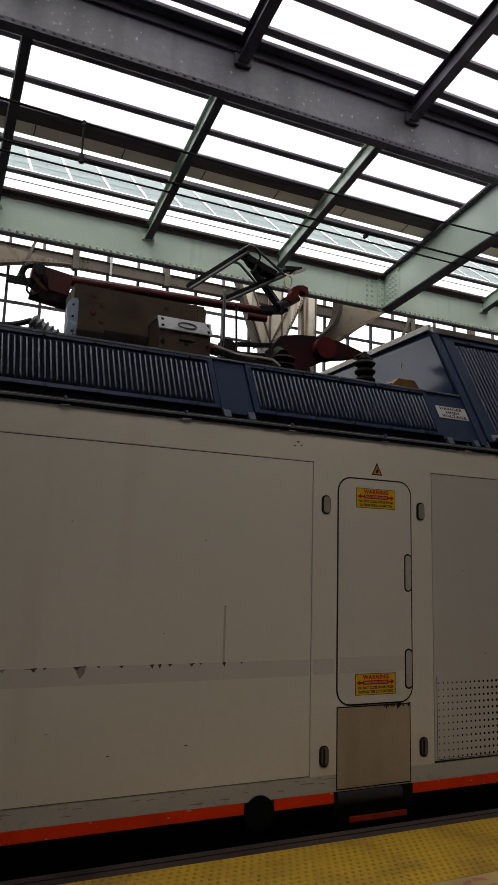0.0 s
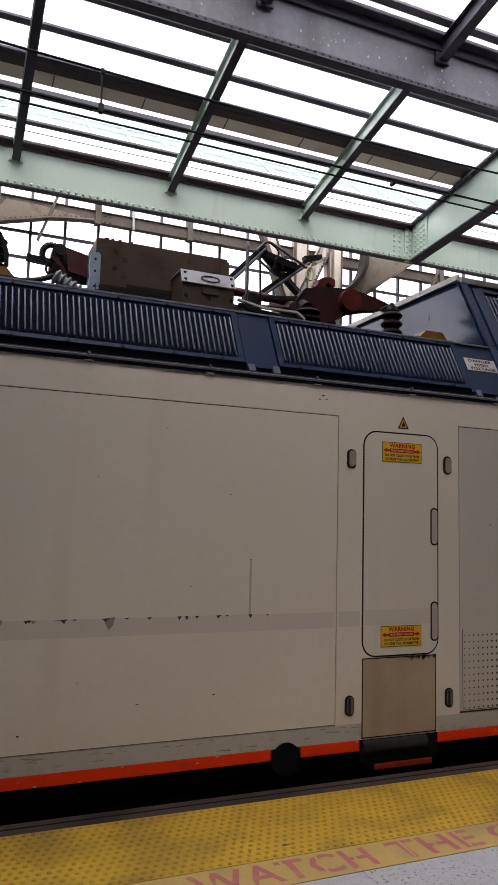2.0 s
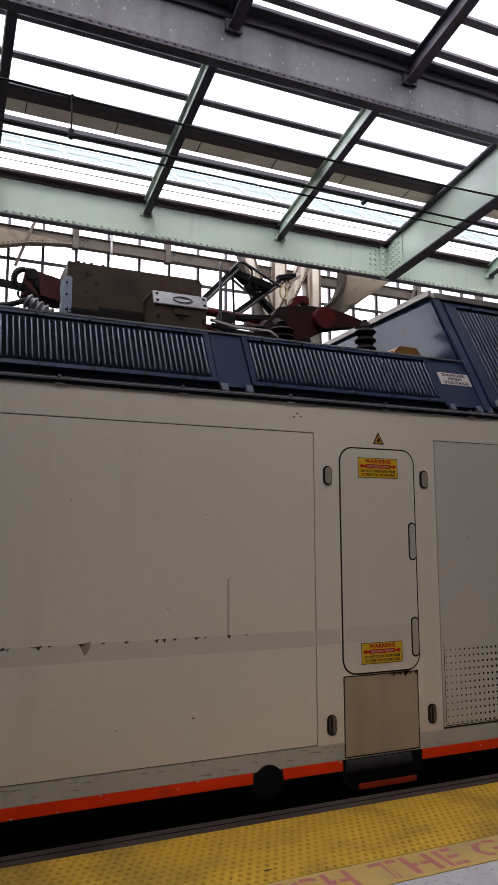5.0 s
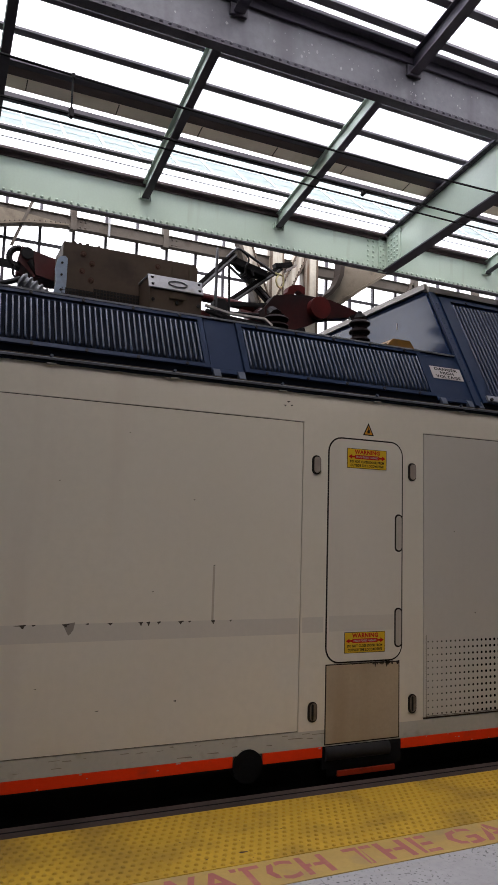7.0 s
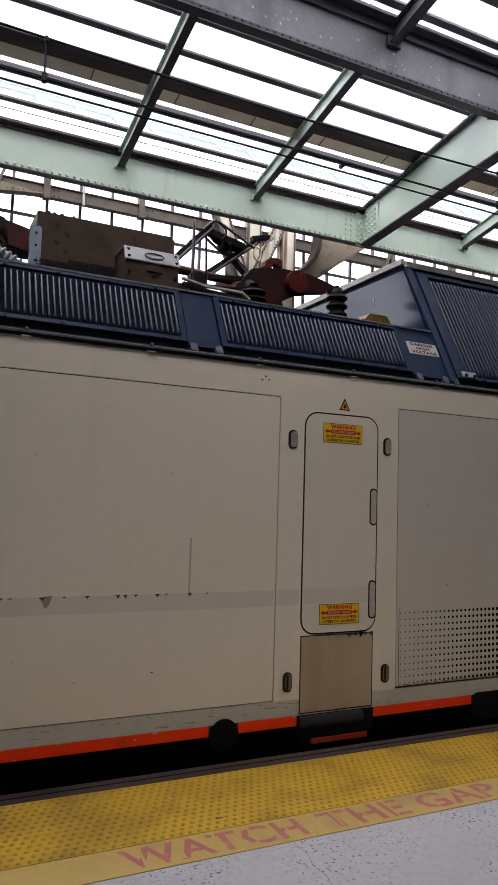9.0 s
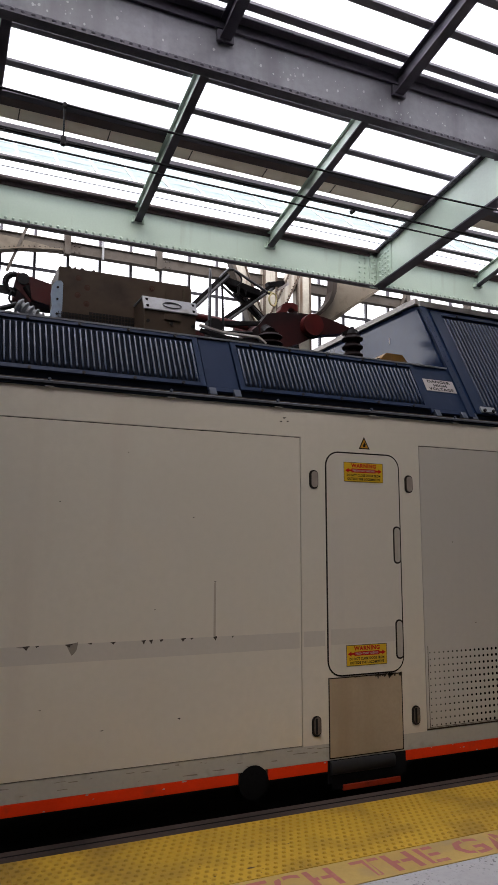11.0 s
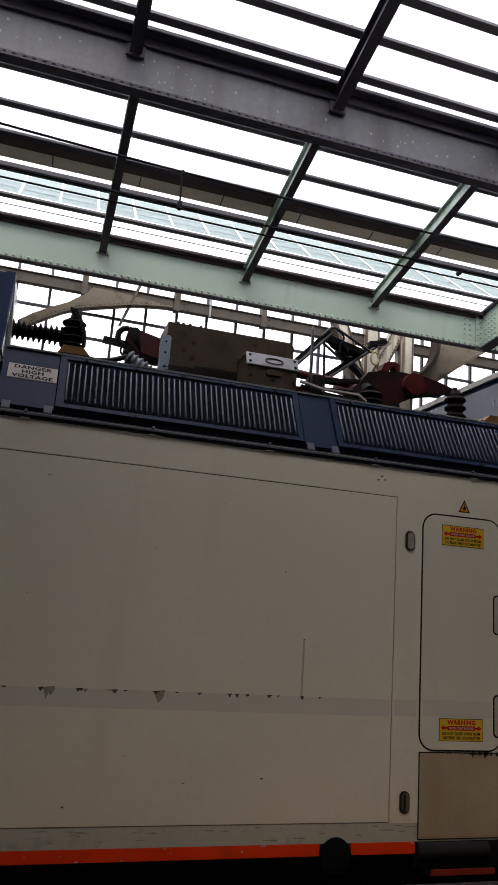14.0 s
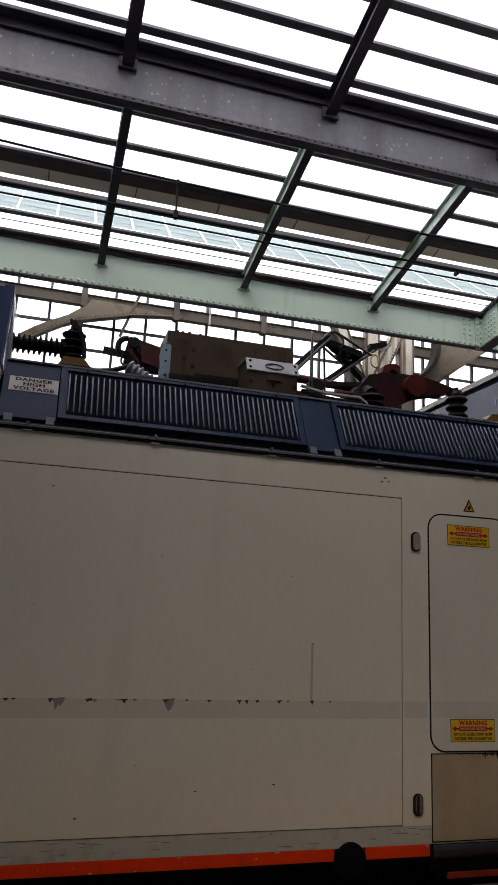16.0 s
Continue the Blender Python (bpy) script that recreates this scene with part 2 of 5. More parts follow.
# ---- mesh helpers ----
def part(name, bm, mat, parent=None, label="", smooth=False):
    """Links a bmesh as one mesh object under a thing or a part."""
    me = bpy.data.meshes.new(name)
    bmesh.ops.recalc_face_normals(bm, faces=bm.faces)
    bm.to_mesh(me)
    bm.free()
    if smooth:
        for p in me.polygons:
            p.use_smooth = True
        me.set_sharp_from_angle(angle=radians(40))
    me.materials.append(mat)
    ob = new(name, me)
    ob.parent = parent
    return tagged(ob, label)


def shared(name, me, parent, at, turn=(0, 0, 0)):
    ob = new(name, me)
    ob.parent = parent
    ob.matrix_basis = pose(*at, *turn)
    return ob


def thing(name, label, category, group="", kind=""):
    return tagged(new(name), label, category, group, kind)


def box(bm, x0, x1, y0, y1, z0, z1, bevel=0.0):
    v = [bm.verts.new(p) for p in ((x0, y0, z0), (x1, y0, z0), (x1, y1, z0), (x0, y1, z0), (x0, y0, z1), (x1, y0, z1), (x1, y1, z1), (x0, y1, z1))]
    f = [bm.faces.new([v[i] for i in q]) for q in ((0, 3, 2, 1), (4, 5, 6, 7), (0, 1, 5, 4), (1, 2, 6, 5), (2, 3, 7, 6), (3, 0, 4, 7))]
    if bevel:
        bmesh.ops.bevel(bm, geom=list({e for q in f for e in q.edges}), offset=bevel, segments=2, affect="EDGES")
    return bm


def new_box(*a, **k):
    return box(bmesh.new(), *a, **k)


def extrude_x(bm, profile, x0, x1):
    """A solid along x from a (y, z) profile."""
    a, b = ([bm.verts.new((x, y, z)) for y, z in profile] for x in (x0, x1))
    n = len(profile)
    bm.faces.new(a), bm.faces.new(b[::-1])
    for i in range(n):
        bm.faces.new((a[i], b[i], b[(i + 1) % n], a[(i + 1) % n]))
    return bm


def extrude_y(bm, profile, y0, y1):
    """A solid along y from an (x, z) profile."""
    a, b = ([bm.verts.new((x, y, z)) for x, z in profile] for y in (y0, y1))
    n = len(profile)
    bm.faces.new(a), bm.faces.new(b[::-1])
    for i in range(n):
        bm.faces.new((a[i], b[i], b[(i + 1) % n], a[(i + 1) % n]))
    return bm


def rod(bm, p, q, r, r2=None, n=10):
    """A round bar from p to q."""
    p, q = Vector(p), Vector(q)
    m = Matrix.Translation((p + q) / 2) @ (q - p).to_track_quat("Z", "Y").to_matrix().to_4x4()
    bmesh.ops.create_cone(bm, cap_ends=True, segments=n, radius1=r, radius2=r if r2 is None else r2, depth=(q - p).length, matrix=m)
    return bm


def beam(bm, p, q, w, h):
    """A square bar from p to q, w wide across the y axis' side and h high."""
    p, q = Vector(p), Vector(q)
    d = (q - p).normalized()
    side = d.cross(Vector((0, 1, 0)))
    side = (side if side.length > 0.1 else Vector((1, 0, 0))).normalized()
    up = d.cross(side).normalized()
    v = [bm.verts.new(c + side * h / 2 * a + up * w / 2 * b) for c in (p, q) for a, b in ((-1, -1), (1, -1), (1, 1), (-1, 1))]
    for quad in ((0, 1, 2, 3), (7, 6, 5, 4), (0, 4, 5, 1), (1, 5, 6, 2), (2, 6, 7, 3), (3, 7, 4, 0)):
        bm.faces.new([v[i] for i in quad])
    return bm


def round_rect(x0, x1, z0, z1, r, n=6):
    """An (x, z) outline with rounded corners."""
    out = []
    for cx, cz, a in ((x1 - r, z1 - r, 0), (x0 + r, z1 - r, 90), (x0 + r, z0 + r, 180), (x1 - r, z0 + r, 270)):
        out += [(cx + r * math.cos(radians(a + 90 * i / n)), cz + r * math.sin(radians(a + 90 * i / n))) for i in range(n + 1)]
    return out


def path_tube(points, r, n=8):
    """A bent tube along points, rounded between them."""
    c = bpy.data.curves.new("bend", "CURVE")
    c.dimensions, c.bevel_depth, c.bevel_resolution, c.use_fill_caps = "3D", r, 2, True
    s = c.splines.new("NURBS")
    s.points.add(len(points) - 1)
    for sp, p in zip(s.points, points):
        sp.co = (*p, 1)
    s.use_endpoint_u, s.order_u, s.resolution_u = True, 3, n
    ob = bpy.data.objects.new("bend", c)
    scene.collection.objects.link(ob)
    me = bpy.data.meshes.new_from_object(ob.evaluated_get(bpy.context.evaluated_depsgraph_get()))
    bpy.data.objects.remove(ob)
    bm = bmesh.new()
    bm.from_mesh(me)
    return bm


def letters(name, text, mat, parent, width, height, place, deep=0.0006, label="", bold=0.02):
    """Words of a given width and height. place: the pose of their middle, in which they lie on the xy plane."""
    c = bpy.data.curves.new(name, "FONT")
    c.offset, c.space_character = bold, 1.0 + 2.2 * bold
    c.body, c.align_x, c.align_y, c.resolution_u = text, "CENTER", "CENTER", 2
    ob = bpy.data.objects.new(name, c)
    scene.collection.objects.link(ob)
    me = bpy.data.meshes.new_from_object(ob.evaluated_get(bpy.context.evaluated_depsgraph_get()))
    bpy.data.objects.remove(ob)
    co = np.array([v.co for v in me.vertices])
    lo, hi = co.min(0), co.max(0)
    for v in me.vertices:
        v.co = place @ Vector(((v.co.x - (lo[0] + hi[0]) / 2) * width / (hi[0] - lo[0]), (v.co.y - (lo[1] + hi[1]) / 2) * height / (hi[1] - lo[1]), deep))
    me.materials.clear()
    me.materials.append(mat)
    made = new(name, me)
    made.parent = parent
    return tagged(made, label)


def rivet_mesh(name, mat, r, n=8):
    """A low domed rivet head whose foot lies on the xz plane and which stands out towards -y."""
    bm = bmesh.new()
    rings = [[bm.verts.new((r * f * math.cos(2 * math.pi * i / n), -r * h, r * f * math.sin(2 * math.pi * i / n))) for i in range(n)] for f, h in ((1, 0), (0.75, 0.5))]
    top = bm.verts.new((0, -r * 0.75, 0))
    for i in range(n):
        j = (i + 1) % n
        bm.faces.new((rings[0][i], rings[0][j], rings[1][j], rings[1][i]))
        bm.faces.new((rings[1][i], rings[1][j], top))
    bmesh.ops.recalc_face_normals(bm, faces=bm.faces)
    me = bpy.data.meshes.new(name)
    bm.to_mesh(me)
    bm.free()
    for p in me.polygons:
        p.use_smooth = True
    me.materials.append(mat)
    return me


# ---- setting: ground, platform, walls ----
PZ = 0.085  # platform level
X0, X1 = -12.0, 22.0


def structure(name, bm, mat, label):
    ob = part(name, bm, mat, None, label)
    return tagged(ob, kind="structure")


structure("ground", new_box(-150, 150, -150, 150, -1.4, -1.2), BALLAST, "dark stony track bed below the platform")
platform = thing("platform", "grey concrete station platform with a yellow tactile edge", "platform", kind="structure")
part("slab", new_box(X0, X1, -2.4, -0.211, -1.2, PZ), CONCRETE, platform)
# out of view; made dark to cut light bounced onto the flank
part("paving", new_box(X0, X1, -9.0, -2.403, -1.2, PZ - 0.003), UNSEENPAVING, platform, "unseen dark paving added to lower bounce light")
part("nosing", new_box(X0, X1, -0.209, -0.052, -0.30, PZ - 0.004, bevel=0.012), NOSING, platform, "worn dark brown platform edge strip")
part("flat_band", new_box(X0, X1, -1.03, -0.815, PZ - 0.02, PZ + 0.004), YELLOWFLAT, platform, "worn plain yellow painted band")
# tactile tiles in lengths, each with its own domes
for i in range(-19, 36):
    x = i * 0.61 - 0.15
    part("tile", new_box(x + 0.0006, x + 0.6094, -0.812, -0.214, PZ - 0.02, PZ + 0.006), YELLOW, platform)
bm = bmesh.new()
six = [(math.cos(k * math.pi / 3), math.sin(k * math.pi / 3)) for k in range(6)]
for i in range(430):
    for j in range(14):
        x, y, r = -6.2 + i * 0.0425 + 0.021 * (j % 2), -0.793 + j * 0.0425, 0.0122
        low = [bm.verts.new((x + r * c, y + r * d, PZ + 0.006)) for c, d in six]
        top = [bm.verts.new((x + r * 0.55 * c, y + r * 0.55 * d, PZ + 0.0122)) for c, d in six]
        bm.faces.new(top)
        for k in range(6):
            bm.faces.new((low[k], low[(k + 1) % 6], top[(k + 1) % 6], top[k]))
tagged(part("tactile_domes", bm, DOME, platform), kind="stuff")
for word, xa, xb in (("WATCH", 0.935, 1.768), ("THE", 1.875, 2.335), ("GAP", 2.422, 2.932)):
    letters("lettering", word, LETTER, platform, xb - xa, 0.165, pose((xa + xb) / 2, -0.922, PZ + 0.0045), label="faded red stencilled platform lettering", bold=0.018)
    n = len(word)
    for k in range(n):
        xm = xa + (xb - xa) * (k + 0.5) / n
        strip = bmesh.new()
        strip.faces.new([strip.verts.new((x, y, PZ + 0.0056)) for x, y in ((xm - 0.010, -1.0), (xm + 0.003, -1.0), (xm + 0.015, -0.843), (xm + 0.002, -0.843))])
        part("stencil_gap", strip, YELLOWFLAT, platform)
# grit caught between the domes
grit, rnd = bmesh.new(), random.Random(31)
for k in range(90):
    x, y, r = rnd.uniform(-0.6, 3.6), -0.23 - 0.56 * rnd.random(), rnd.choice((0.002, 0.003, 0.004, 0.006))
    q = [grit.verts.new((x + r * rnd.uniform(0.5, 1.4) * math.cos(a), y + r * rnd.uniform(0.5, 1.0) * math.sin(a), PZ + 0.0072)) for a in (0, 1.3, 2.4, 3.6, 5.0)]
    grit.faces.new(q)
grit.faces.new([grit.verts.new((1.448 + 0.026 * math.cos(a) * rnd.uniform(0.6, 1.1), -0.720 + 0.007 * math.sin(a) * rnd.uniform(0.6, 1.2), PZ + 0.0112)) for a in (k * math.pi / 6 for k in range(12))])
tagged(part("grit", grit, NOSING, platform, "dark grit on the yellow edge"), kind="stuff")
part("nosing_groove", new_box(X0, X1, -0.128, -0.118, PZ - 0.006, PZ - 0.0025), BLACK, platform)
# hairline crack in the concrete
bm = bmesh.new()
pts = [(1.66, -1.03)]
for k in range(14):
    pts.append((pts[-1][0] - 0.006 + 0.014 * math.sin(k * 1.7), pts[-1][1] - 0.05))
for (xa, ya), (xb, yb) in zip(pts, pts[1:]):
    q = [bm.verts.new(p) for p in ((xa, ya, PZ + 0.001), (xa + 0.0016, ya, PZ + 0.001), (xb + 0.0016, yb, PZ + 0.001), (xb, yb, PZ + 0.001))]
    bm.faces.new(q)
part("crack", bm, NOSING, platform, "thin dark crack in concrete")

# walls out of view, added to limit the daylight on the train
structure("wall_south", new_box(X0, X1, -9.3, -9.0, -1.2, 9.0), DULL, "unseen plain dull wall added behind the platform to cut daylight")
structure("wall_west", new_box(X0 - 0.3, X0, -9.3, 9.0, -1.2, 9.5), DULL, "unseen plain dull end wall added to cut side light")
structure("wall_east", new_box(X1, X1 + 0.3, -9.3, 9.0, -1.2, 9.5), DULL, "unseen plain dull end wall added to cut side light")

# ---- roof ----
SLOPE = 0.207
DECK_BAYS = 18
DECK_Y = 2.09 - 0.435 * DECK_BAYS  # where the glass ends and the unseen light-blocking deck over the platform begins
LIGHT_GAP = (-0.8, 2.4)  # made-up glazed gap in the unseen deck, sized to shape daylight on the flank


def roof_z(y):
    return 5.78 + (4.8 - y) * SLOPE


def rivet_row(parent, me, spots, turn=(0, 0, 0)):
    for p in spots:
        shared("rivet", me, parent, p, turn)


RIVET_SAGE = rivet_mesh("rivet_sage", SAGE, 0.021)
RIVET_STEEL = rivet_mesh("rivet_steel", BAR, 0.021)

# far girder, along the track
far_girder = thing("far_girder", "sage green riveted steel plate girder along the roof edge", "girder", kind="structure")
part("web", new_box(X0, X1, 4.80, 4.82, 5.39, 5.93), SAGE, far_girder)
# underside shade painted in: the flange is dark where the web is sage
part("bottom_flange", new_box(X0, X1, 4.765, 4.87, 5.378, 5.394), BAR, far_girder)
part("bottom_angle", new_box(X0, X1, 4.785, 4.80, 5.394, 5.485), SAGE, far_girder)
part("top_flange", new_box(X0, X1, 4.70, 4.92, 5.895, 5.925), BROWN, far_girder)
part("top_angle", new_box(X0, X1, 4.775, 4.80, 5.845, 5.895), BROWN, far_girder)
rivet_row(far_girder, RIVET_SAGE, [(-2.2 + 0.088 * i, 4.785, 5.430) for i in range(138)])

# near girder, higher up the slope
near_girder = thing("near_girder", "weathered grey riveted plate girder under the glazed roof", "girder", kind="structure")
part("web", new_box(X0, X1, 2.30, 2.32, 6.17, 6.83), STEEL, near_girder)
part("bottom_flange", new_box(X0, X1, 2.20, 2.322, 6.160, 6.178), BAR, near_girder)
part("bottom_angle", new_box(X0, X1, 2.285, 2.30, 6.178, 6.275), BAR, near_girder)
part("top_flange", new_box(X0, X1, 2.16, 2.46, 6.81, 6.862, bevel=0.006), BAR, near_girder)
part("top_angle", new_box(X0, X1, 2.265, 2.30, 6.705, 6.81), BAR, near_girder)
rivet_row(near_girder, RIVET_STEEL, [(-1.6 + 0.09 * i, 2.285, 6.255) for i in range(104)])
bm = bmesh.new()
for i in range(120):
    x, z, r = random.choice((-0.55, 0.7, 1.0, 1.9, 3.1, 3.5, 4.6, 5.5)) + random.gauss(0, 0.32), random.gauss(6.46, 0.09), random.choice((0.004, 0.005, 0.007, 0.009, 0.013, 0.018))
    bm.faces.new([bm.verts.new((x + r * math.cos(a) * random.uniform(0.6, 1), 2.2975, z + r * 1.3 * math.sin(a) * random.uniform(0.6, 1))) for a in (k * math.pi / 3 for k in range(6))])
tagged(part("paint_flecks", bm, FLECK, near_girder, "pale flaking paint spots"), kind="stuff")


def sloped(bm, x0, x1, y0, y1, a0, b0, a1, b1):
    """A plate between x0 and x1 whose heights run from a0..b0 at y0 to a1..b1 at y1."""
    return extrude_x(bm, [(y0, a0), (y1, a1), (y1, b1), (y0, b0)], x0, x1)


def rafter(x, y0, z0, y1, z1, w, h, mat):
    """A sloping rolled section from (y0, z0) to (y1, z1), both at its underside, its lower flange painted dark for
    underside shade.
    """
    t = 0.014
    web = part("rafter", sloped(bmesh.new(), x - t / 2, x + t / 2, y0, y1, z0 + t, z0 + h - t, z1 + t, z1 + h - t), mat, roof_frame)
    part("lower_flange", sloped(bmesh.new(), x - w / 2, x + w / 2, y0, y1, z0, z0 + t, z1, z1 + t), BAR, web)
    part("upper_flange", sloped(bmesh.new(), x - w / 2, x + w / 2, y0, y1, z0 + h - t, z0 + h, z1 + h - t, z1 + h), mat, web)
    return web


roof_frame = thing("roof_frame", "dark painted steel rafters and glazing bars of the shed roof", "roof", kind="structure")
for x in (-7.2, -5.3, -3.4, -1.48, 0.43, 2.33, 4.24, 7.97, 9.9, 11.8, 13.7):
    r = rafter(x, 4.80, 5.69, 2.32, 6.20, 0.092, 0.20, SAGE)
    part("bracket", new_box(x - 0.085, x + 0.085, 4.785, 4.80, 5.675, 5.735), SAGE, r)
    for d in (-0.072, 0.06):
        part("cleat", new_box(x + d, x + d + 0.012, 4.74, 4.785, 5.675, 5.75), SAGE, r)
for x in (-6.0, -3.88, -1.75, 0.38, 2.51, 4.635, 6.76, 8.9):
    r = rafter(x, 2.29, 6.58, DECK_Y, 6.58 + (2.29 - DECK_Y) * SLOPE, 0.12, 0.21, BAR)
    part("bracket", new_box(x - 0.09, x + 0.09, 2.255, 2.29, 6.56, 6.68), BAR, r)


def purlin(y0, y1, mat, name="glazing_bar", low=0.12, high=0.17, start=X0):
    part(name, extrude_x(bmesh.new(), [(y0, roof_z(y0) + low), (y1, roof_z(y1) + low), (y1, roof_z(y1) + high), (y0, roof_z(y0) + high)], start, X1), mat, roof_frame)


for y0, y1 in ((2.595, 2.65), (3.025, 3.10), (4.375, 4.44), (4.875, 4.98)):
    purlin(y0, y1, GREYBAR, high=0.145)
for k in range(DECK_BAYS):
    purlin(2.005 - 0.435 * k, 2.09 - 0.435 * k, GREYBAR, low=0.50, high=0.54)
purlin(4.545, 4.553, BAR, low=0.12, high=0.128)
purlin(3.425, 3.50, BAR)
purlin(3.502, 3.617, BROWN, "fascia", start=-0.98)
purlin(3.62, 3.80, BEIGE, "gutter_board", 0.125, 0.16, start=-0.98)
part("gutter_end", extrude_x(bmesh.new(), [(y, roof_z(y) + h) for y, h in ((3.57, 0.10), (3.81, 0.10), (3.81, 0.30), (3.57, 0.34))], -1.02, -0.982), RUSTCREAM, roof_frame)
purlin(3.915, 4.0, BAR)
for i in range(16):
    x = -0.29 + i * 0.98
    part("joint", extrude_x(bmesh.new(), [(y, roof_z(y) + h) for y, h in ((3.63, 0.12), (3.79, 0.12), (3.79, 0.126), (3.63, 0.126))], x, x + 0.012), RIB, roof_frame)
# unseen closed deck over the rest of the platform, added to block daylight
part("blocking_deck", extrude_x(bmesh.new(), [(-9.3, 7.9), (DECK_Y, roof_z(DECK_Y) + 0.56), (DECK_Y, roof_z(DECK_Y) + 0.66), (-9.3, 8.05)], X0, X1), PLAIN, roof_frame)

for xa, xb in ((X0, LIGHT_GAP[0]), (LIGHT_GAP[1], X1)):
    part("blocking_deck", sloped(bmesh.new(), xa, xb, 0.0, DECK_Y - 0.02, roof_z(0.0) + 0.56, roof_z(0.0) + 0.66, roof_z(DECK_Y) + 0.56, roof_z(DECK_Y) + 0.66), PLAIN, roof_frame)

# unseen slab added behind the far girder to shade the arched wall
part("eave_shade", extrude_x(bmesh.new(), [(5.2, 5.95), (6.9, 6.72), (6.9, 6.80), (5.2, 6.02)], X0, X1), PLAIN, roof_frame)

roof_glass = thing("roof_glass", "cloudy white roof glass panes lit by daylight", "glazing", kind="structure")
edges_x = [-7.2, -5.3, -3.4, -1.48, 0.43, 2.33, 4.24, 6.05, 7.97, 9.9, 11.8, 13.7]
for y0, y1, up in [(2.33, 2.59, 0.14), (2.655, 3.02, 0.14), (3.105, 3.42, 0.14), (4.53, 4.87, 0.14)] + [(1.66 - 0.435 * k, 2.0 - 0.435 * k, 0.52) for k in range(DECK_BAYS - 1)] + [(2.095, 2.16, 0.52)]:
    for xa, xb in zip(edges_x, edges_x[1:]):
        # panes out of view are clipped to the gap that lets daylight in
        if y1 < 0:
            xa, xb = max(xa, LIGHT_GAP[0]), min(xb, LIGHT_GAP[1])
        if xb - xa < 0.05:
            continue
        pane = part("pane", extrude_x(bmesh.new(), [(y0, roof_z(y0) + up), (y1, roof_z(y1) + up), (y1, roof_z(y1) + up + 0.006), (y0, roof_z(y0) + up + 0.006)], xa + 0.005, xb - 0.005), ROOFGLASS, roof_glass)
        pane.visible_shadow = False

# lantern slope beyond the gutter, rising away, with blue glass
lantern = thing("roof_lantern", "pale blue glazed lantern slope with white bars", "skylight", kind="structure")
for i in range(28):
    x = -1.10 + i * 0.468
    pane = part("pane", extrude_x(bmesh.new(), [(4.44, 6.06), (5.50, 6.95), (5.50, 6.956), (4.44, 6.066)], x + 0.012, x + 0.456), BLUEGLASS, lantern)
    pane.visible_shadow = False
    part("bar", extrude_x(bmesh.new(), [(4.44, 6.05), (5.50, 6.94), (5.50, 6.97), (4.44, 6.08)], x - 0.014, x + 0.014), BARWHITE, lantern)
part("cross_bar", extrude_x(bmesh.new(), [(4.95, 6.47), (4.97, 6.487), (4.97, 6.50), (4.95, 6.49)], -1.1, 11.55), BARWHITE, lantern)
part("cross_bar", extrude_x(bmesh.new(), [(4.70, 6.264), (4.715, 6.277), (4.715, 6.288), (4.70, 6.278)], -1.1, 11.55), BARWHITE, lantern)
part("ridge", extrude_x(bmesh.new(), [(5.48, 6.93), (5.60, 7.03), (5.60, 7.1), (5.48, 7.0)], -1.1, 11.55), BAR, lantern)

# cross girder from the far girder up to the near one
cross = thing("cross_girder", "sage green riveted cross girder joining the roof girders", "girder", kind="structure")

CB0, CT0, CB1, CT1 = 5.385, 5.93, 5.605, 6.30
part("web", sloped(bmesh.new(), 6.04, 6.055, 4.80, 2.32, CB0, CT0, CB1, CT1), SAGE, cross)
# dark colour on this flange stands for its shaded underside
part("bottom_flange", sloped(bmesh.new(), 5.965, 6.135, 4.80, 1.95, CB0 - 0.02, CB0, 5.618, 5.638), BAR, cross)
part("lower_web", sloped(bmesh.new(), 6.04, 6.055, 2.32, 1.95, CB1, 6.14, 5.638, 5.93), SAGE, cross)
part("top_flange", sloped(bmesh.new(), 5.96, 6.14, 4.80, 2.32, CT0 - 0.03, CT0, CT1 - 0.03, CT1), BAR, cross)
part("gusset", sloped(bmesh.new(), 6.025, 6.04, 4.795, 4.42, CB0, 5.9, CB0 + 0.036, 5.955), SAGE, cross)
part("clip_angle", new_box(5.90, 6.035, 4.775, 4.80, 5.36, 5.90), SAGE, cross)
rivet_row(cross, RIVET_SAGE, [(5.935, 4.775, 5.42 + 0.085 * i) for i in range(6)] + [(x, 4.80, 5.50 + 0.078 * i) for i in range(5) for x in (5.73, 5.82)] + [(5.985, 4.775, 5.46 + 0.085 * i) for i in range(5)])
rivet_row(cross, RIVET_SAGE, [(6.025, 4.70 - 0.07 * i, 5.45 + 0.072 * j + 0.008 * i) for i in range(4) for j in range(6)], (0, 0, -90))
rivet_row(cross, rivet_mesh("rivet_small", STEEL, 0.013), [(5.985, 4.7 - 0.075 * i, CT0 - 0.03 + (CT1 - CT0) * (0.1 + 0.075 * i) / 2.48) for i in range(31)], (90, 0, 0))

# overhead line
line = thing("overhead_wires", "thin black overhead contact and messenger wires with droppers", "wire")
part("contact_wire", rod(bmesh.new(), (X0, 1.45, 4.62), (X1, 1.45, 4.60), 0.011, n=6), RUBBER, line)
part("contact_wire", rod(bmesh.new(), (X0, 1.50, 4.56), (X1, 1.50, 4.54), 0.009, n=6), RUBBER, line)
sag = [(x, 1.45, 4.905 + 0.006 * (x - 2.6) ** 2) for x in (-12, -9, -6, -4, -2, -1, 0, 1, 2, 3, 4, 5, 6, 8, 10, 13, 16, 19, 22)]
part("messenger_wire", path_tube(sag, 0.010, 3), RUBBER, line)
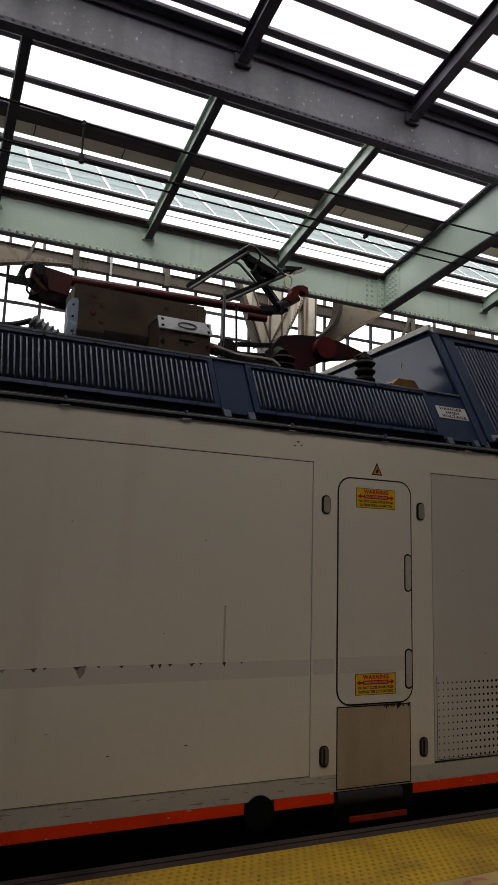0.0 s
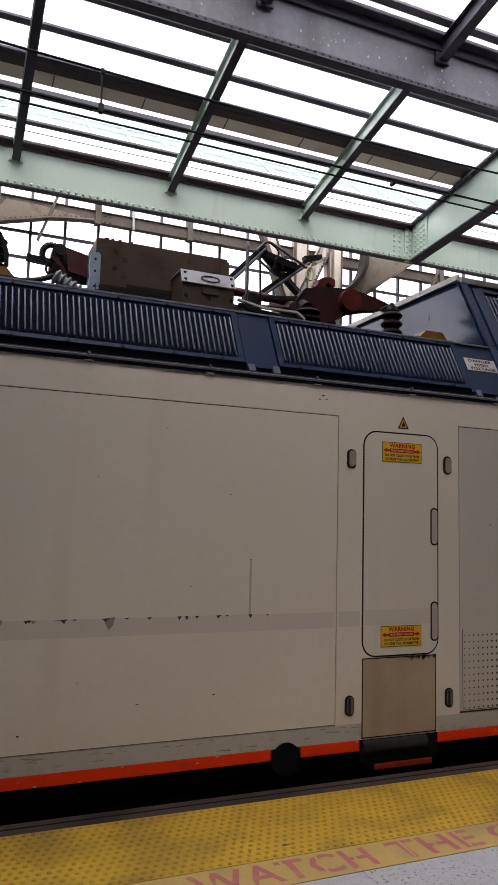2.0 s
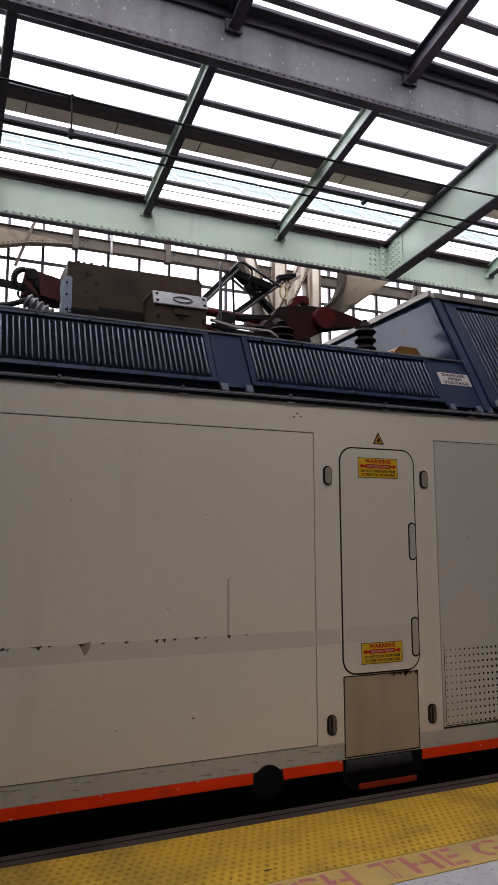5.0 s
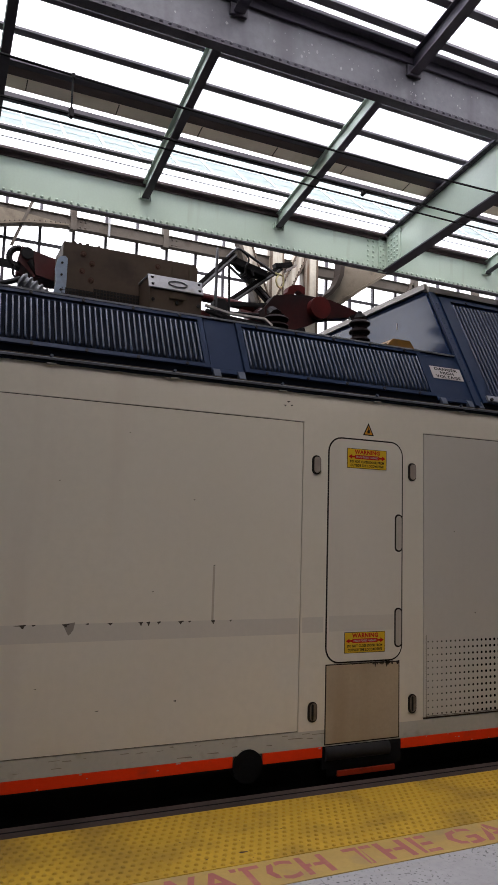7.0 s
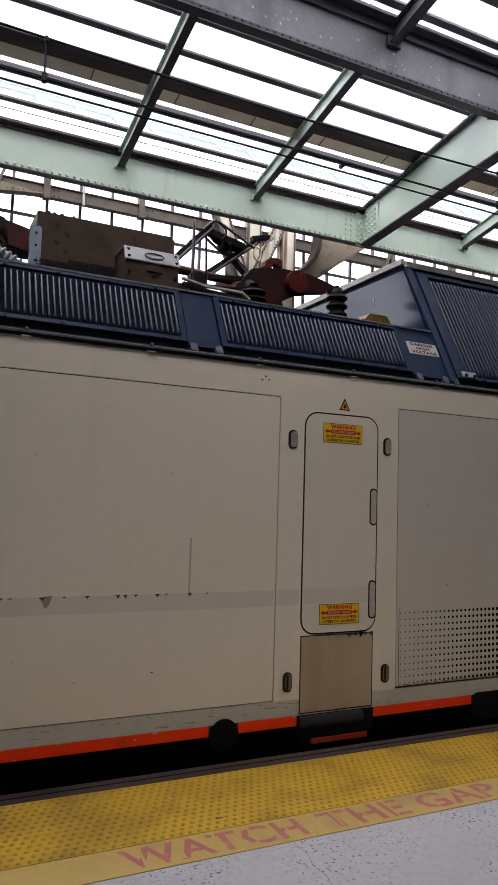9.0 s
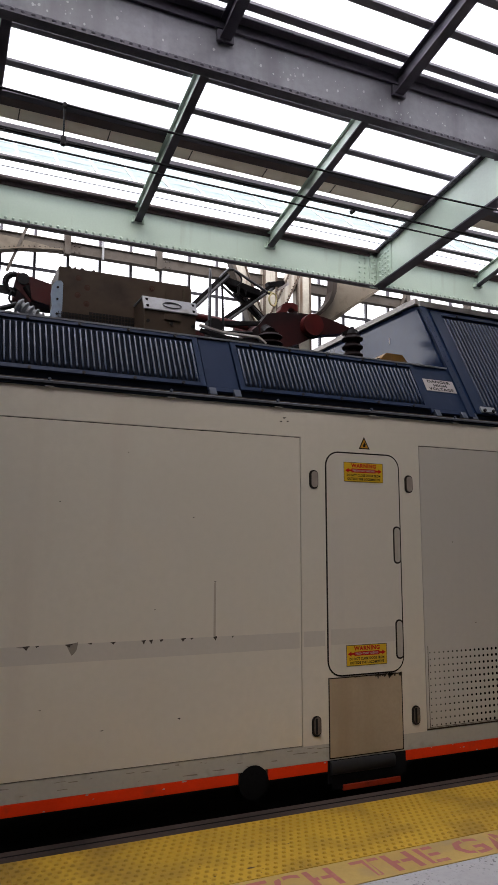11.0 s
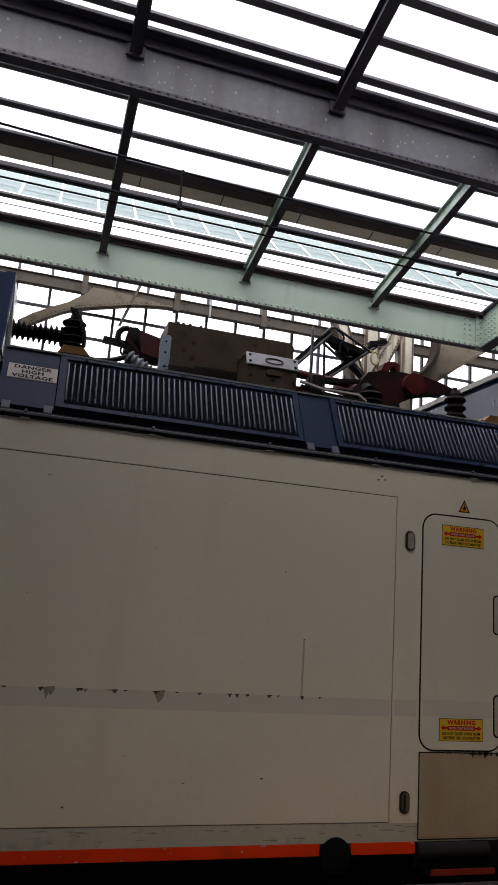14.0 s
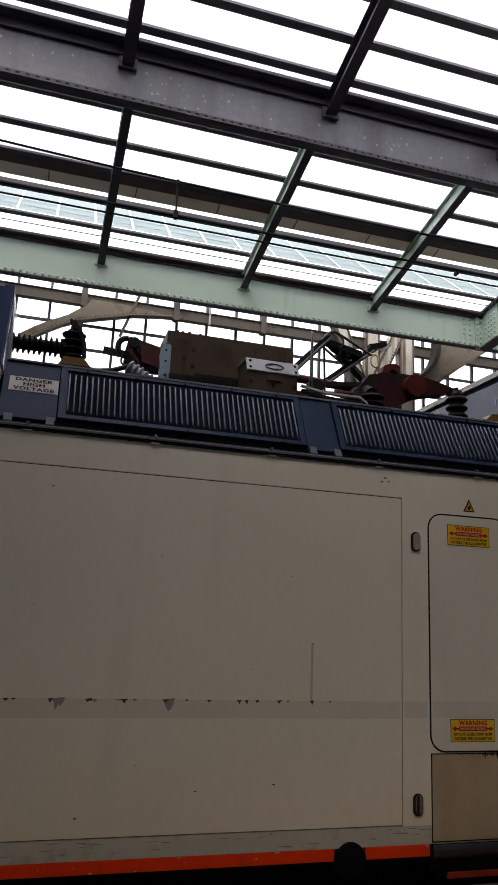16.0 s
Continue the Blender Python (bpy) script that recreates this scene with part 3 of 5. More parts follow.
for x, z in ((0.83, 4.92), (5.35, 4.96)):
    d = part("dropper", rod(bmesh.new(), (x, 1.45, 4.6), (x, 1.45, z), 0.008, n=6), RUBBER, line)
    bm = new_box(x - 0.02, x + 0.02, 1.43, 1.47, 4.58, 4.66, bevel=0.008)
    part("clamp", bm, SOOT, d)
    part("clamp", new_box(x - 0.014, x + 0.014, 1.43, 1.47, z - 0.025, z + 0.02, bevel=0.006), SOOT, d)
part("clamp", new_box(3.455, 3.485, 1.44, 1.505, 4.57, 4.612, bevel=0.008), SOOT, line)

# ---- arched glazed wall beyond the tracks ----
WY = 8.0
arch_wall = thing("arched_window_wall", "peeling cream steel arches and dark window grid of the shed side", "window wall", kind="structure")
part("sill_wall", new_box(X0, X1, WY + 0.05, WY + 0.35, -1.2, 4.6), PLAIN, arch_wall)
part("head_wall", new_box(X0, X1, WY + 0.05, WY + 0.35, 7.35, 7.6), PLAIN, arch_wall)
for i in range(40):
    x = -4.547 + 0.545 * i
    part("mullion", new_box(x - 0.022, x + 0.022, WY, WY + 0.06, 4.6, 7.35), BAR, arch_wall)
for z, h in ((4.84, 0.02), (5.25, 0.02), (5.66, 0.02), (6.09, 0.02), (6.95, 0.02)):
    part("transom", new_box(X0, X1, WY - 0.004, WY + 0.05, z - h, z + h), BAR, arch_wall)
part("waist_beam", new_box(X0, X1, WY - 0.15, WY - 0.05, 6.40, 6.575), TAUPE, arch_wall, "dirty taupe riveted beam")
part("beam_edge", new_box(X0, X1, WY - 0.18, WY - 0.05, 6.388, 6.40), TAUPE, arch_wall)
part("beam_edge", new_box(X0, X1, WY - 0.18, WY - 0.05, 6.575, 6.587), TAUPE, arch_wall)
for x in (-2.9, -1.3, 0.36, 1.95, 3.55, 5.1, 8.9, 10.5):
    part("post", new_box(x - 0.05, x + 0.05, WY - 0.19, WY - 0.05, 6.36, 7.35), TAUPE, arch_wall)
    rivets = bmesh.new()
    for dx in (0.12, 0.2):
        for dz in (6.43, 6.53):
            bmesh.ops.create_icosphere(rivets, subdivisions=1, radius=0.018, matrix=Matrix.Translation((x + dx, WY - 0.15, dz)))
    part("bolt_group", rivets, TAUPE, arch_wall)


def arch_rib(x0):
    """A flat arched rib that springs from low down, passes a post and runs on under the waist beam."""
    low = [(-1.1, 5.05), (-0.85, 5.33), (-0.521, 5.588), (-0.20, 5.80), (0.05, 5.95), (0.286, 6.054), (0.616, 6.145), (0.92, 6.225), (1.206, 6.298), (1.55, 6.345), (1.865, 6.377)]
    up = [(1.87, 6.40), (1.545, 6.44), (1.2, 6.47), (0.965, 6.49), (0.487, 6.49), (0.40, 6.36), (0.295, 6.29), (0.12, 6.15), (-0.13, 6.021), (-0.40, 5.86), (-0.616, 5.70), (-1.0, 5.38), (-1.2, 5.05)]
    low, up = [(x0 + x, z) for x, z in low], [(x0 + x, z) for x, z in up]
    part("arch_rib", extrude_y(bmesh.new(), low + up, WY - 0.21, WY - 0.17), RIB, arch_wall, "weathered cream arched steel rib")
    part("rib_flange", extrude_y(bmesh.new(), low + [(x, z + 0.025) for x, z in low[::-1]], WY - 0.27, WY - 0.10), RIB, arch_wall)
    heads = bmesh.new()
    for (xa, za), (xb, zb) in zip(low[2:], low[3:]):
        for f in (0.1, 0.35, 0.6, 0.85):
            bmesh.ops.create_icosphere(heads, subdivisions=1, radius=0.014, matrix=Matrix.Translation((xa + (xb - xa) * f, WY - 0.21, za + (zb - za) * f + 0.06)))
    tagged(part("rib_rivets", heads, TAUPE, arch_wall), kind="stuff")


for x0 in (0.0, -5.2):
    arch_rib(x0)
part("hanger", rod(bmesh.new(), (2.54, WY - 0.2, 6.35), (2.54, WY - 0.2, 7.0), 0.022, n=8), ALU, arch_wall)
# braced column between two arches
for p, q, w, mat in (((5.69, 7.85, 4.6), (5.69, 7.85, 7.35), 0.26, RUSTCREAM), ((6.40, 7.85, 4.6), (6.40, 7.85, 7.35), 0.29, RUSTCREAM), ((5.60, 7.84, 5.4), (6.22, 7.84, 6.72), 0.24, RUSTCREAM), ((5.02, 7.84, 6.75), (5.52, 7.84, 5.5), 0.24, RUSTCREAM), ((4.88, 7.8, 6.75), (5.32, 7.8, 5.5), 0.05, TAUPE)):
    member = part("column_member", beam(bmesh.new(), p, q, 0.18, w), mat, arch_wall, "peeling cream painted steel column")
    if w > 0.2:
        for s in (-1, 1):
            part("edge_flange", beam(bmesh.new(), Vector(p) + Vector((s * (w / 2 - 0.008), -0.09, 0)), Vector(q) + Vector((s * (w / 2 - 0.008), -0.09, 0)), 0.07, 0.024), FLANGE, member)
rv = bmesh.new()
for k in range(16):
    f = 0.1 + 0.052 * k
    for s in (-0.09, 0.09):
        bmesh.ops.create_icosphere(rv, subdivisions=1, radius=0.016, matrix=Matrix.Translation((5.60 + 0.62 * f + s, 7.745, 5.4 + 1.32 * f)))
part("rivets", rv, TAUPE, arch_wall)
# curved knee bracket under the cross girder's end
curve = [(6.95, 6.66), (6.946, 6.50), (6.927, 6.32), (6.845, 6.117), (6.689, 5.924), (6.51, 5.772), (6.40, 5.70)]
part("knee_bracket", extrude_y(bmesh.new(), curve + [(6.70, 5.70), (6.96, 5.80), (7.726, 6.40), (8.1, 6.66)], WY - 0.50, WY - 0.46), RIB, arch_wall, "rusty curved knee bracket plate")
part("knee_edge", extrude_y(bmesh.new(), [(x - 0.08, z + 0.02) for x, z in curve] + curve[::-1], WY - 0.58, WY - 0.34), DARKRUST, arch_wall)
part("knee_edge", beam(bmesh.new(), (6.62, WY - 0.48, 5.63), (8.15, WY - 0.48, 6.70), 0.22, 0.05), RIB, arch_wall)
# sloping struts seen in the windows
for p, q in (((1.35, 7.8, 6.9), (1.0, 7.8, 5.9)), ((8.9, 7.8, 6.9), (8.35, 7.8, 5.6))):
    part("strut", beam(bmesh.new(), p, q, 0.05, 0.045), TAUPE, arch_wall)


# ---- locomotive ----
loco = thing("locomotive", "cream and navy electric locomotive standing at the platform", "locomotive")
LX0, LX1 = -7.5, 11.5
YB = 2.92  # far side


LEAN = 0.53


def lean(z):
    """How far the navy roof side leans in at a height."""
    return 0.07 + LEAN * (z - 2.40)


part("body_core", new_box(LX0, LX1, 0.012, YB, 0.22, 2.40), GROOVE, loco)
part("underframe", new_box(LX0, LX1, 0.10, YB - 0.1, -0.75, 0.22), BLACK, loco, "black grimy underframe")
for x in (-5.6, -3.0, 7.0, 9.6):
    for y in (0.75, 2.17):
        part("wheel", rod(bmesh.new(), (x, y - 0.07, -0.62), (x, y + 0.07, -0.62), 0.50, n=28), BLACK, loco)
for y in (0.745, 2.175):
    tagged(part("rail", new_box(-60, 60, y - 0.035, y + 0.035, -1.2, -1.12, bevel=0.006), NOSING, None, "rusty steel running rail on the track bed"), category="rail", kind="structure")

G = 0.0030  # half a seam
PANELS = [
        (LX0, LX1, 0.272, 0.370 - G, SILL, "sill_strip"),
    (2.103 + G, 2.997 - G, 0.370 - G, 2.180 + G, CREAM, "door_surround"),
    (LX0 + 0.1, 2.103 - G, 0.370 + G, 2.180 - G, CREAM, "big_side_panel"),
    (2.997 + G, 6.4 - G, 0.378 + G, 2.180 - G, GREYCREAM, "big_side_panel"),
    (6.4 + G, LX1 - 0.1, 0.378 + G, 2.180 - G, GREYCREAM, "big_side_panel"),
]
for xa, xb, za, zb, mat, name in PANELS:
    part(name, new_box(xa, xb, 0.0, 0.012, za, zb), mat, loco)
part("cornice_strip", extrude_x(bmesh.new(), [(0.012, 2.180 + G), (0.0, 2.180 + G), (0.0, 2.27), (0.001, 2.30), (0.004, 2.33), (0.009, 2.360), (0.05, 2.360), (0.05, 2.180 + G)], LX0, LX1), CREAM, loco, "cream cornice curving in below the gutter", smooth=True)
part("far_side", new_box(LX0, LX1, YB, YB + 0.012, 0.22, 2.40), CREAM, loco)
# orange stripe, broken at the socket and the step
for xa, xb in ((LX0, 1.698), (1.884, 2.268), (2.822, 3.64), (4.25, LX1)):
    part("orange_stripe", new_box(xa, xb, -0.003, 0.06, 0.212, 0.2705, bevel=0.002), ORANGE, loco, "orange stripe along the sill")
    part("stripe_lip", new_box(xa, xb, 0.0, 0.07, 0.200, 0.2118), BLACK, loco)
part("sill_recess", extrude_y(bmesh.new(), round_rect(3.645, 4.245, 0.10, 0.285, 0.05), -0.004, 0.05), BLACK, loco, "black recess in the sill")
part("jacking_socket", rod(bmesh.new(), (1.791, -0.008, 0.212), (1.791, 0.06, 0.212), 0.090, n=32), BLACK, loco, "round black jacking socket")
part("socket_core", rod(bmesh.new(), (1.795, -0.011, 0.206), (1.795, 0.0, 0.206), 0.058, n=24), BLACK, loco)
# faded band along the flank, with peeled edges
part("faded_band", new_box(LX0, 2.09, -0.0006, 0.0, 0.922, 1.014), BAND, loco, "faded grey band left by an old stripe")
part("faded_band", new_box(2.117, 2.262, -0.0006, 0.0, 0.926, 1.016), BAND, loco)


def flake(bm, x, z, w, h, seed, y=-0.0012):
    """A jagged scrap hanging from a line at height z."""
    rnd = random.Random(seed)
    n = 6
    pts = [(x - w, z), (x + w * rnd.uniform(0.6, 1), z + h * 0.15)]
    for k in range(n):
        u = 1 - 2 * (k + 0.5) / n
        pts.append((x + w * u * rnd.uniform(0.7, 1.1), z - h * (1 - abs(u)) * rnd.uniform(0.35, 1.3)))
    bm.faces.new([bm.verts.new((px, y, pz)) for px, pz in pts])


chips = bmesh.new()
for k, (x, w, h) in enumerate(((-0.045, 0.014, 0.014), (-0.01, 0.012, 0.01), (0.165, 0.012, 0.02), (0.355, 0.018, 0.022), (0.532, 0.022, 0.016), (0.585, 0.01, 0.008), (0.745, 0.018, 0.02), (0.854, 0.012, 0.014), (0.975, 0.016, 0.010), (1.140, 0.014, 0.018), (1.182, 0.010, 0.022), (1.239, 0.012, 0.016), (1.366, 0.016, 0.018), (1.415, 0.010, 0.010), (1.554, 0.012, 0.022), (1.66, 0.008, 0.008), (-0.30, 0.016, 0.018), (-0.6, 0.016, 0.018))):
    flake(chips, x, 1.013, w * 1.15, h * 1.15, k)
for k, (x, z, w, h) in enumerate(((0.611, 0.699, 0.008, 0.004), (0.927, 0.572, 0.013, 0.007), (1.348, 0.596, 0.010, 0.012), (0.337, 0.464, 0.010, 0.012), (0.072, 2.074, 0.008, 0.007), (0.038, 1.466, 0.007, 0.005), (0.67, 1.748, 0.006, 0.005), (1.417, 1.679, 0.007, 0.006), (1.199, 1.174, 0.007, 0.006), (1.031, 2.028, 0.006, 0.005), (1.972, 2.272, 0.011, 0.013), (1.995, 2.296, 0.014, 0.014), (2.018, 2.276, 0.009, 0.011), (1.55, 1.318, 0.010, 0.006), (3.25, 1.55, 0.008, 0.007), (3.42, 1.02, 0.008, 0.007))):
    flake(chips, x, z, w, h, 100 + k)
tagged(part("paint_chips", chips, CHIP, loco, "small dark paint chips"), kind="stuff")
res = bmesh.new()
for k, (x, w, h) in enumerate(((0.20, 0.035, 0.045), (0.765, 0.03, 0.05), (0.38, 0.02, 0.012), (0.52, 0.03, 0.012))):
    flake(res, x, 1.012, w * 1.2, h * 1.3, 40 + k, -0.0009)
tagged(part("peeled_film", res, RESIDUE, loco, "peeling film scraps"), kind="stuff")
part("drip_streak", new_box(1.543, 1.556, -0.0007, 0.0, 1.015, 1.312), DRIP, loco, "thin grey drip mark")
knocks, rnd4 = bmesh.new(), random.Random(8)
for k in range(26):
    x, z, w = rnd4.uniform(-1.2, 4.0), rnd4.choice((0.266, 0.268, 0.218, 0.245)), rnd4.uniform(0.003, 0.009)
    if not 1.68 < x < 1.90 and not 2.25 < x < 2.84 and not 3.62 < x < 4.27:
        knocks.faces.new([knocks.verts.new((x + a * w, -0.0042, z + b * w * 0.5)) for a, b in ((-1, -0.6), (0.7, -1), (1.2, 0.5), (-0.3, 0.9))])
tagged(part("paint_knocks", knocks, CAP, loco, "pale knocks in the orange stripe"), kind="stuff")
# scuffs on the sill
sc = bmesh.new()
rnd = random.Random(5)
for k in range(46):
    x, z, w = rnd.uniform(-0.6, 2.2), rnd.uniform(0.29, 0.355), rnd.uniform(0.01, 0.09)
    sc.faces.new([sc.verts.new(p) for p in ((x, -0.0008, z), (x + w, -0.0008, z + rnd.uniform(-0.004, 0.004)), (x + w * 0.9, -0.0008, z + 0.004), (x, -0.0008, z + 0.003))])
tagged(part("scuffing", sc, RESIDUE, loco), kind="stuff")

# access door in the flank, the faded band running faintly over it
door = part("access_door", extrude_y(bmesh.new(), round_rect(2.286, 2.823, 0.751, 2.098, 0.085), -0.0045, 0.0), DOORCREAM, loco, "greyed cream access door with rounded corners")
part("gasket", extrude_y(bmesh.new(), round_rect(2.2765, 2.8325, 0.7415, 2.1075, 0.094), -0.0022, 0.0), SEAM, door)
for za, zb in ((1.408, 1.645), (0.820, 1.062)):
    h = part("handle_recess", extrude_y(bmesh.new(), round_rect(2.770, 2.828, za, zb, 0.027), -0.0058, -0.0045), SEAM, door)
    part("recess_floor", extrude_y(bmesh.new(), round_rect(2.780, 2.822, za + 0.010, zb - 0.010, 0.02), -0.0066, -0.0058), HANDLE, h)

part("faded_band", new_box(2.300, 2.764, -0.0052, -0.0045, 0.930, 1.022), BAND, door)


def warning_sign(x, z, w=0.293, h=0.124):
    s = part("warning_sign", new_box(x, x + w, -0.0060, -0.0045, z - h, z), SIGNINK, door, "yellow warning sign with red heading and arrows")
    part("face", new_box(x + 0.003, x + w - 0.003, -0.0066, -0.0060, z - h + 0.003, z - 0.003), SIGN, s)
    at = lambda u, v: pose(x + u * w, -0.0067, z - v * h, 90, 0, 0)
    letters("heading", "WARNING", SIGNRED, s, w * 0.64, h * 0.22, at(0.5, 0.165), bold=0.045)
    part("red_arrow_bar", extrude_y(bmesh.new(), [(x + a * w, z - b * h) for a, b in ((0.03, 0.42), (0.12, 0.30), (0.12, 0.375), (0.19, 0.375), (0.19, 0.32), (0.81, 0.32), (0.81, 0.375), (0.88, 0.375), (0.88, 0.30), (0.97, 0.42), (0.88, 0.54), (0.88, 0.465), (0.81, 0.465), (0.81, 0.52), (0.19, 0.52), (0.19, 0.465), (0.12, 0.465), (0.12, 0.54))], -0.0070, -0.0066), SIGNRED, s)
    letters("bar_text", "PINCH POINT HAZARD", SIGNWHITE, s, w * 0.56, h * 0.11, pose(x + 0.5 * w, -0.0072, z - 0.42 * h, 90, 0, 0))
    letters("text_line", "DO NOT CLOSE DOOR FROM", SIGNINK, s, w * 0.86, h * 0.135, at(0.5, 0.66), bold=0.045)
    letters("text_line", "OUTSIDE THE LOCOMOTIVE", SIGNINK, s, w * 0.84, h * 0.135, at(0.5, 0.85), bold=0.045)


warning_sign(2.410, 2.044)
warning_sign(2.407, 0.922)
tri = part("hazard_triangle", extrude_y(bmesh.new(), [(2.527, 2.133), (2.609, 2.133), (2.568, 2.213)], -0.0014, 0.0), SIGNINK, loco, "small yellow hazard triangle")
part("triangle_face", extrude_y(bmesh.new(), [(2.539, 2.140), (2.597, 2.140), (2.568, 2.197)], -0.0020, -0.0014), TRIANGLE, tri)
part("triangle_mark", extrude_y(bmesh.new(), [(2.566, 2.186), (2.572, 2.172), (2.580, 2.166), (2.576, 2.148), (2.560, 2.146), (2.558, 2.160), (2.566, 2.168)], -0.0024, -0.0020), SIGNINK, tri)

# kick plate and step below the door
kick = part("kick_plate", new_box(2.288, 2.806, -0.003, 0.0, 0.285, 0.732, bevel=0.001), KICK, loco, "dirty beige kick plate below the door")
part("kick_seam", new_box(2.281, 2.813, -0.0016, 0.0, 0.278, 0.738), SEAM, kick)
part("step_niche", new_box(2.268, 2.822, -0.004, 0.05, 0.145, 0.271), BLACK, loco)
step = part("step_tread", new_box(2.30, 2.80, 0.0, 0.10, 0.10, 0.15, bevel=0.006), BLACK, loco)
part("step_edge", new_box(2.37, 2.78, -0.006, 0.02, 0.095, 0.128, bevel=0.003), DIRTYORANGE, step, "orange edge of the boarding step")
grab = part("niche_floor", extrude_x(bmesh.new(), [(-0.005, 0.268), (-0.020, 0.255), (-0.026, 0.232), (-0.022, 0.208), (-0.010, 0.192), (0.0, 0.188), (0.0, 0.268)], 2.285, 2.735), STEPLIP, loco, "rounded dark grey lip over the step", smooth=True)


def hand_hold(x, z):
    """A stadium-shaped recess whose dark rim, wider at left, paints the pocket's shade."""
    rim = part("hand_hold", extrude_y(bmesh.new(), round_rect(x - 0.031, x + 0.030, z - 0.058, z + 0.058, 0.029), -0.006, 0.0), SEAM, loco, "oval hand hold recess with its inner shade as a dark rim")
    low = z < 1.0
    part("cup", extrude_y(bmesh.new(), round_rect(x - 0.017, x + 0.026, z - 0.048, z + 0.050, 0.019), -0.0075, -0.006), GRIMYHOLD if low else HOLD, rim)
    if low:
        part("bar", extrude_y(bmesh.new(), round_rect(x - 0.009, x + 0.003, z - 0.045, z + 0.046, 0.005, 2), -0.012, -0.0075), SOOT, rim)


for x, z in ((2.195, 1.924), (2.905, 1.921), (2.197, 0.473), (2.910, 0.472)):
    hand_hold(x, z)
# grime below the lower hand holds and the door sill
gm = bmesh.new()
for k in range(26):
    flake(gm, rnd.choice((2.45, 2.62, 2.68, 2.74)) + rnd.uniform(-0.06, 0.06), 0.738, rnd.uniform(0.006, 0.026), rnd.uniform(0.006, 0.034), 300 + k, -0.0048)
tagged(part("sill_grime", gm, CHIP, loco, "dark grime along the door sill"), kind="stuff")
# perforated vent in the next panel
pv = bmesh.new()
for i in range(92):
    for j in range(12):
        x, z, r = 3.034 + 0.0365 * i, 0.398 + 0.0405 * j, min(0.0135, 0.0046 + 0.00034 * i)
        pv.faces.new([pv.verts.new((x + r * math.cos(a), -0.0008, z + r * math.sin(a))) for a in (k * math.pi / 4 for k in range(8))])
tagged(part("perforation", pv, BLACK, loco, "rows of small round vent holes"), kind="stuff")
part("vent_edge", new_box(3.0175, 3.021, -0.0012, 0.0, 0.385, 0.885), GROOVE, loco)
part("vent_edge", new_box(3.021, 6.39, -0.0012, 0.0, 0.385, 0.388), GROOVE, loco)
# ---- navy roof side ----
# gap under the louvres, its shadow painted as near-black navy
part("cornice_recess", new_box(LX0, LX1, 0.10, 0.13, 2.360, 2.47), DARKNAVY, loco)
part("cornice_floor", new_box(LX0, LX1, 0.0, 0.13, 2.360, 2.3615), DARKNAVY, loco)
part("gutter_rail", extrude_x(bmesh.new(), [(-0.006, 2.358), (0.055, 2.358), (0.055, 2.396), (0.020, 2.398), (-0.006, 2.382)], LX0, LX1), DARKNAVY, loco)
part("gutter_lip", extrude_x(bmesh.new(), [(-0.011, 2.375), (0.004, 2.375), (0.004, 2.392), (-0.011, 2.386)], LX0, LX1), LIP, loco, "grey lip of the roof gutter")
for i in range(-3, 9):
    x = 0.59 + 0.68 * i
    c = part("gutter_clip", new_box(x - 0.025, x + 0.025, -0.016, 0.01, 2.351, 2.358, bevel=0.002), CAP, loco, "small bright gutter clip")
    part("bolt", rod(bmesh.new(), (x, 0.010, 2.392), (x, -0.010, 2.399), 0.009, n=8), PALENAVY, c)


def side_plate(name, x0, x1, z0, z1, mat, proud=0.0, thick=0.03, parent=loco, label="", inset=0.0):
    """A plate lying on the leaning roof side."""
    n = Vector((0, -1, LEAN)).normalized()
    p = [(lean(z0) + n.y * proud, z0 + n.z * proud), (lean(z1) + n.y * proud, z1 + n.z * proud)]
    q = [(lean(z1) + n.y * (proud - thick), z1 + n.z * (proud - thick)), (lean(z0) + n.y * (proud - thick), z0 + n.z * (proud - thick))]
    bm = extrude_x(bmesh.new(), p + q, x0, x1)
    return part(name, bm, mat, parent, label)


TILT = math.degrees(math.atan(LEAN))


def slat_mesh(length):
    """A rounded upright louvre rib lying on the xz plane, standing out towards -y."""
    bm = bmesh.new()
    prof = [(-0.0075, 0.0), (-0.0069, -0.008), (-0.0042, -0.0145), (0.0, -0.017), (0.0042, -0.0145), (0.0069, -0.008), (0.0075, 0.0)]
    rings = []
    for f, s in ((0.0, 0.25), (0.02, 0.8), (0.05, 1.0), (0.95, 1.0), (0.98, 0.8), (1.0, 0.25)):
        rings.append([bm.verts.new((px * s, py * (s if s > 0.5 else 0.1), f * length)) for px, py in prof])
    for a, b in zip(rings, rings[1:]):
        for i in range(6):
            bm.faces.new((a[i], a[i + 1], b[i + 1], b[i]))
    bm.faces.new(rings[0]), bm.faces.new(rings[-1])
    bmesh.ops.recalc_face_normals(bm, faces=bm.faces)
    me = bpy.data.meshes.new("slat")
    bm.to_mesh(me)
    bm.free()
    for p in me.polygons:
        p.use_smooth = True
    me.materials.append(SLAT)
    return me


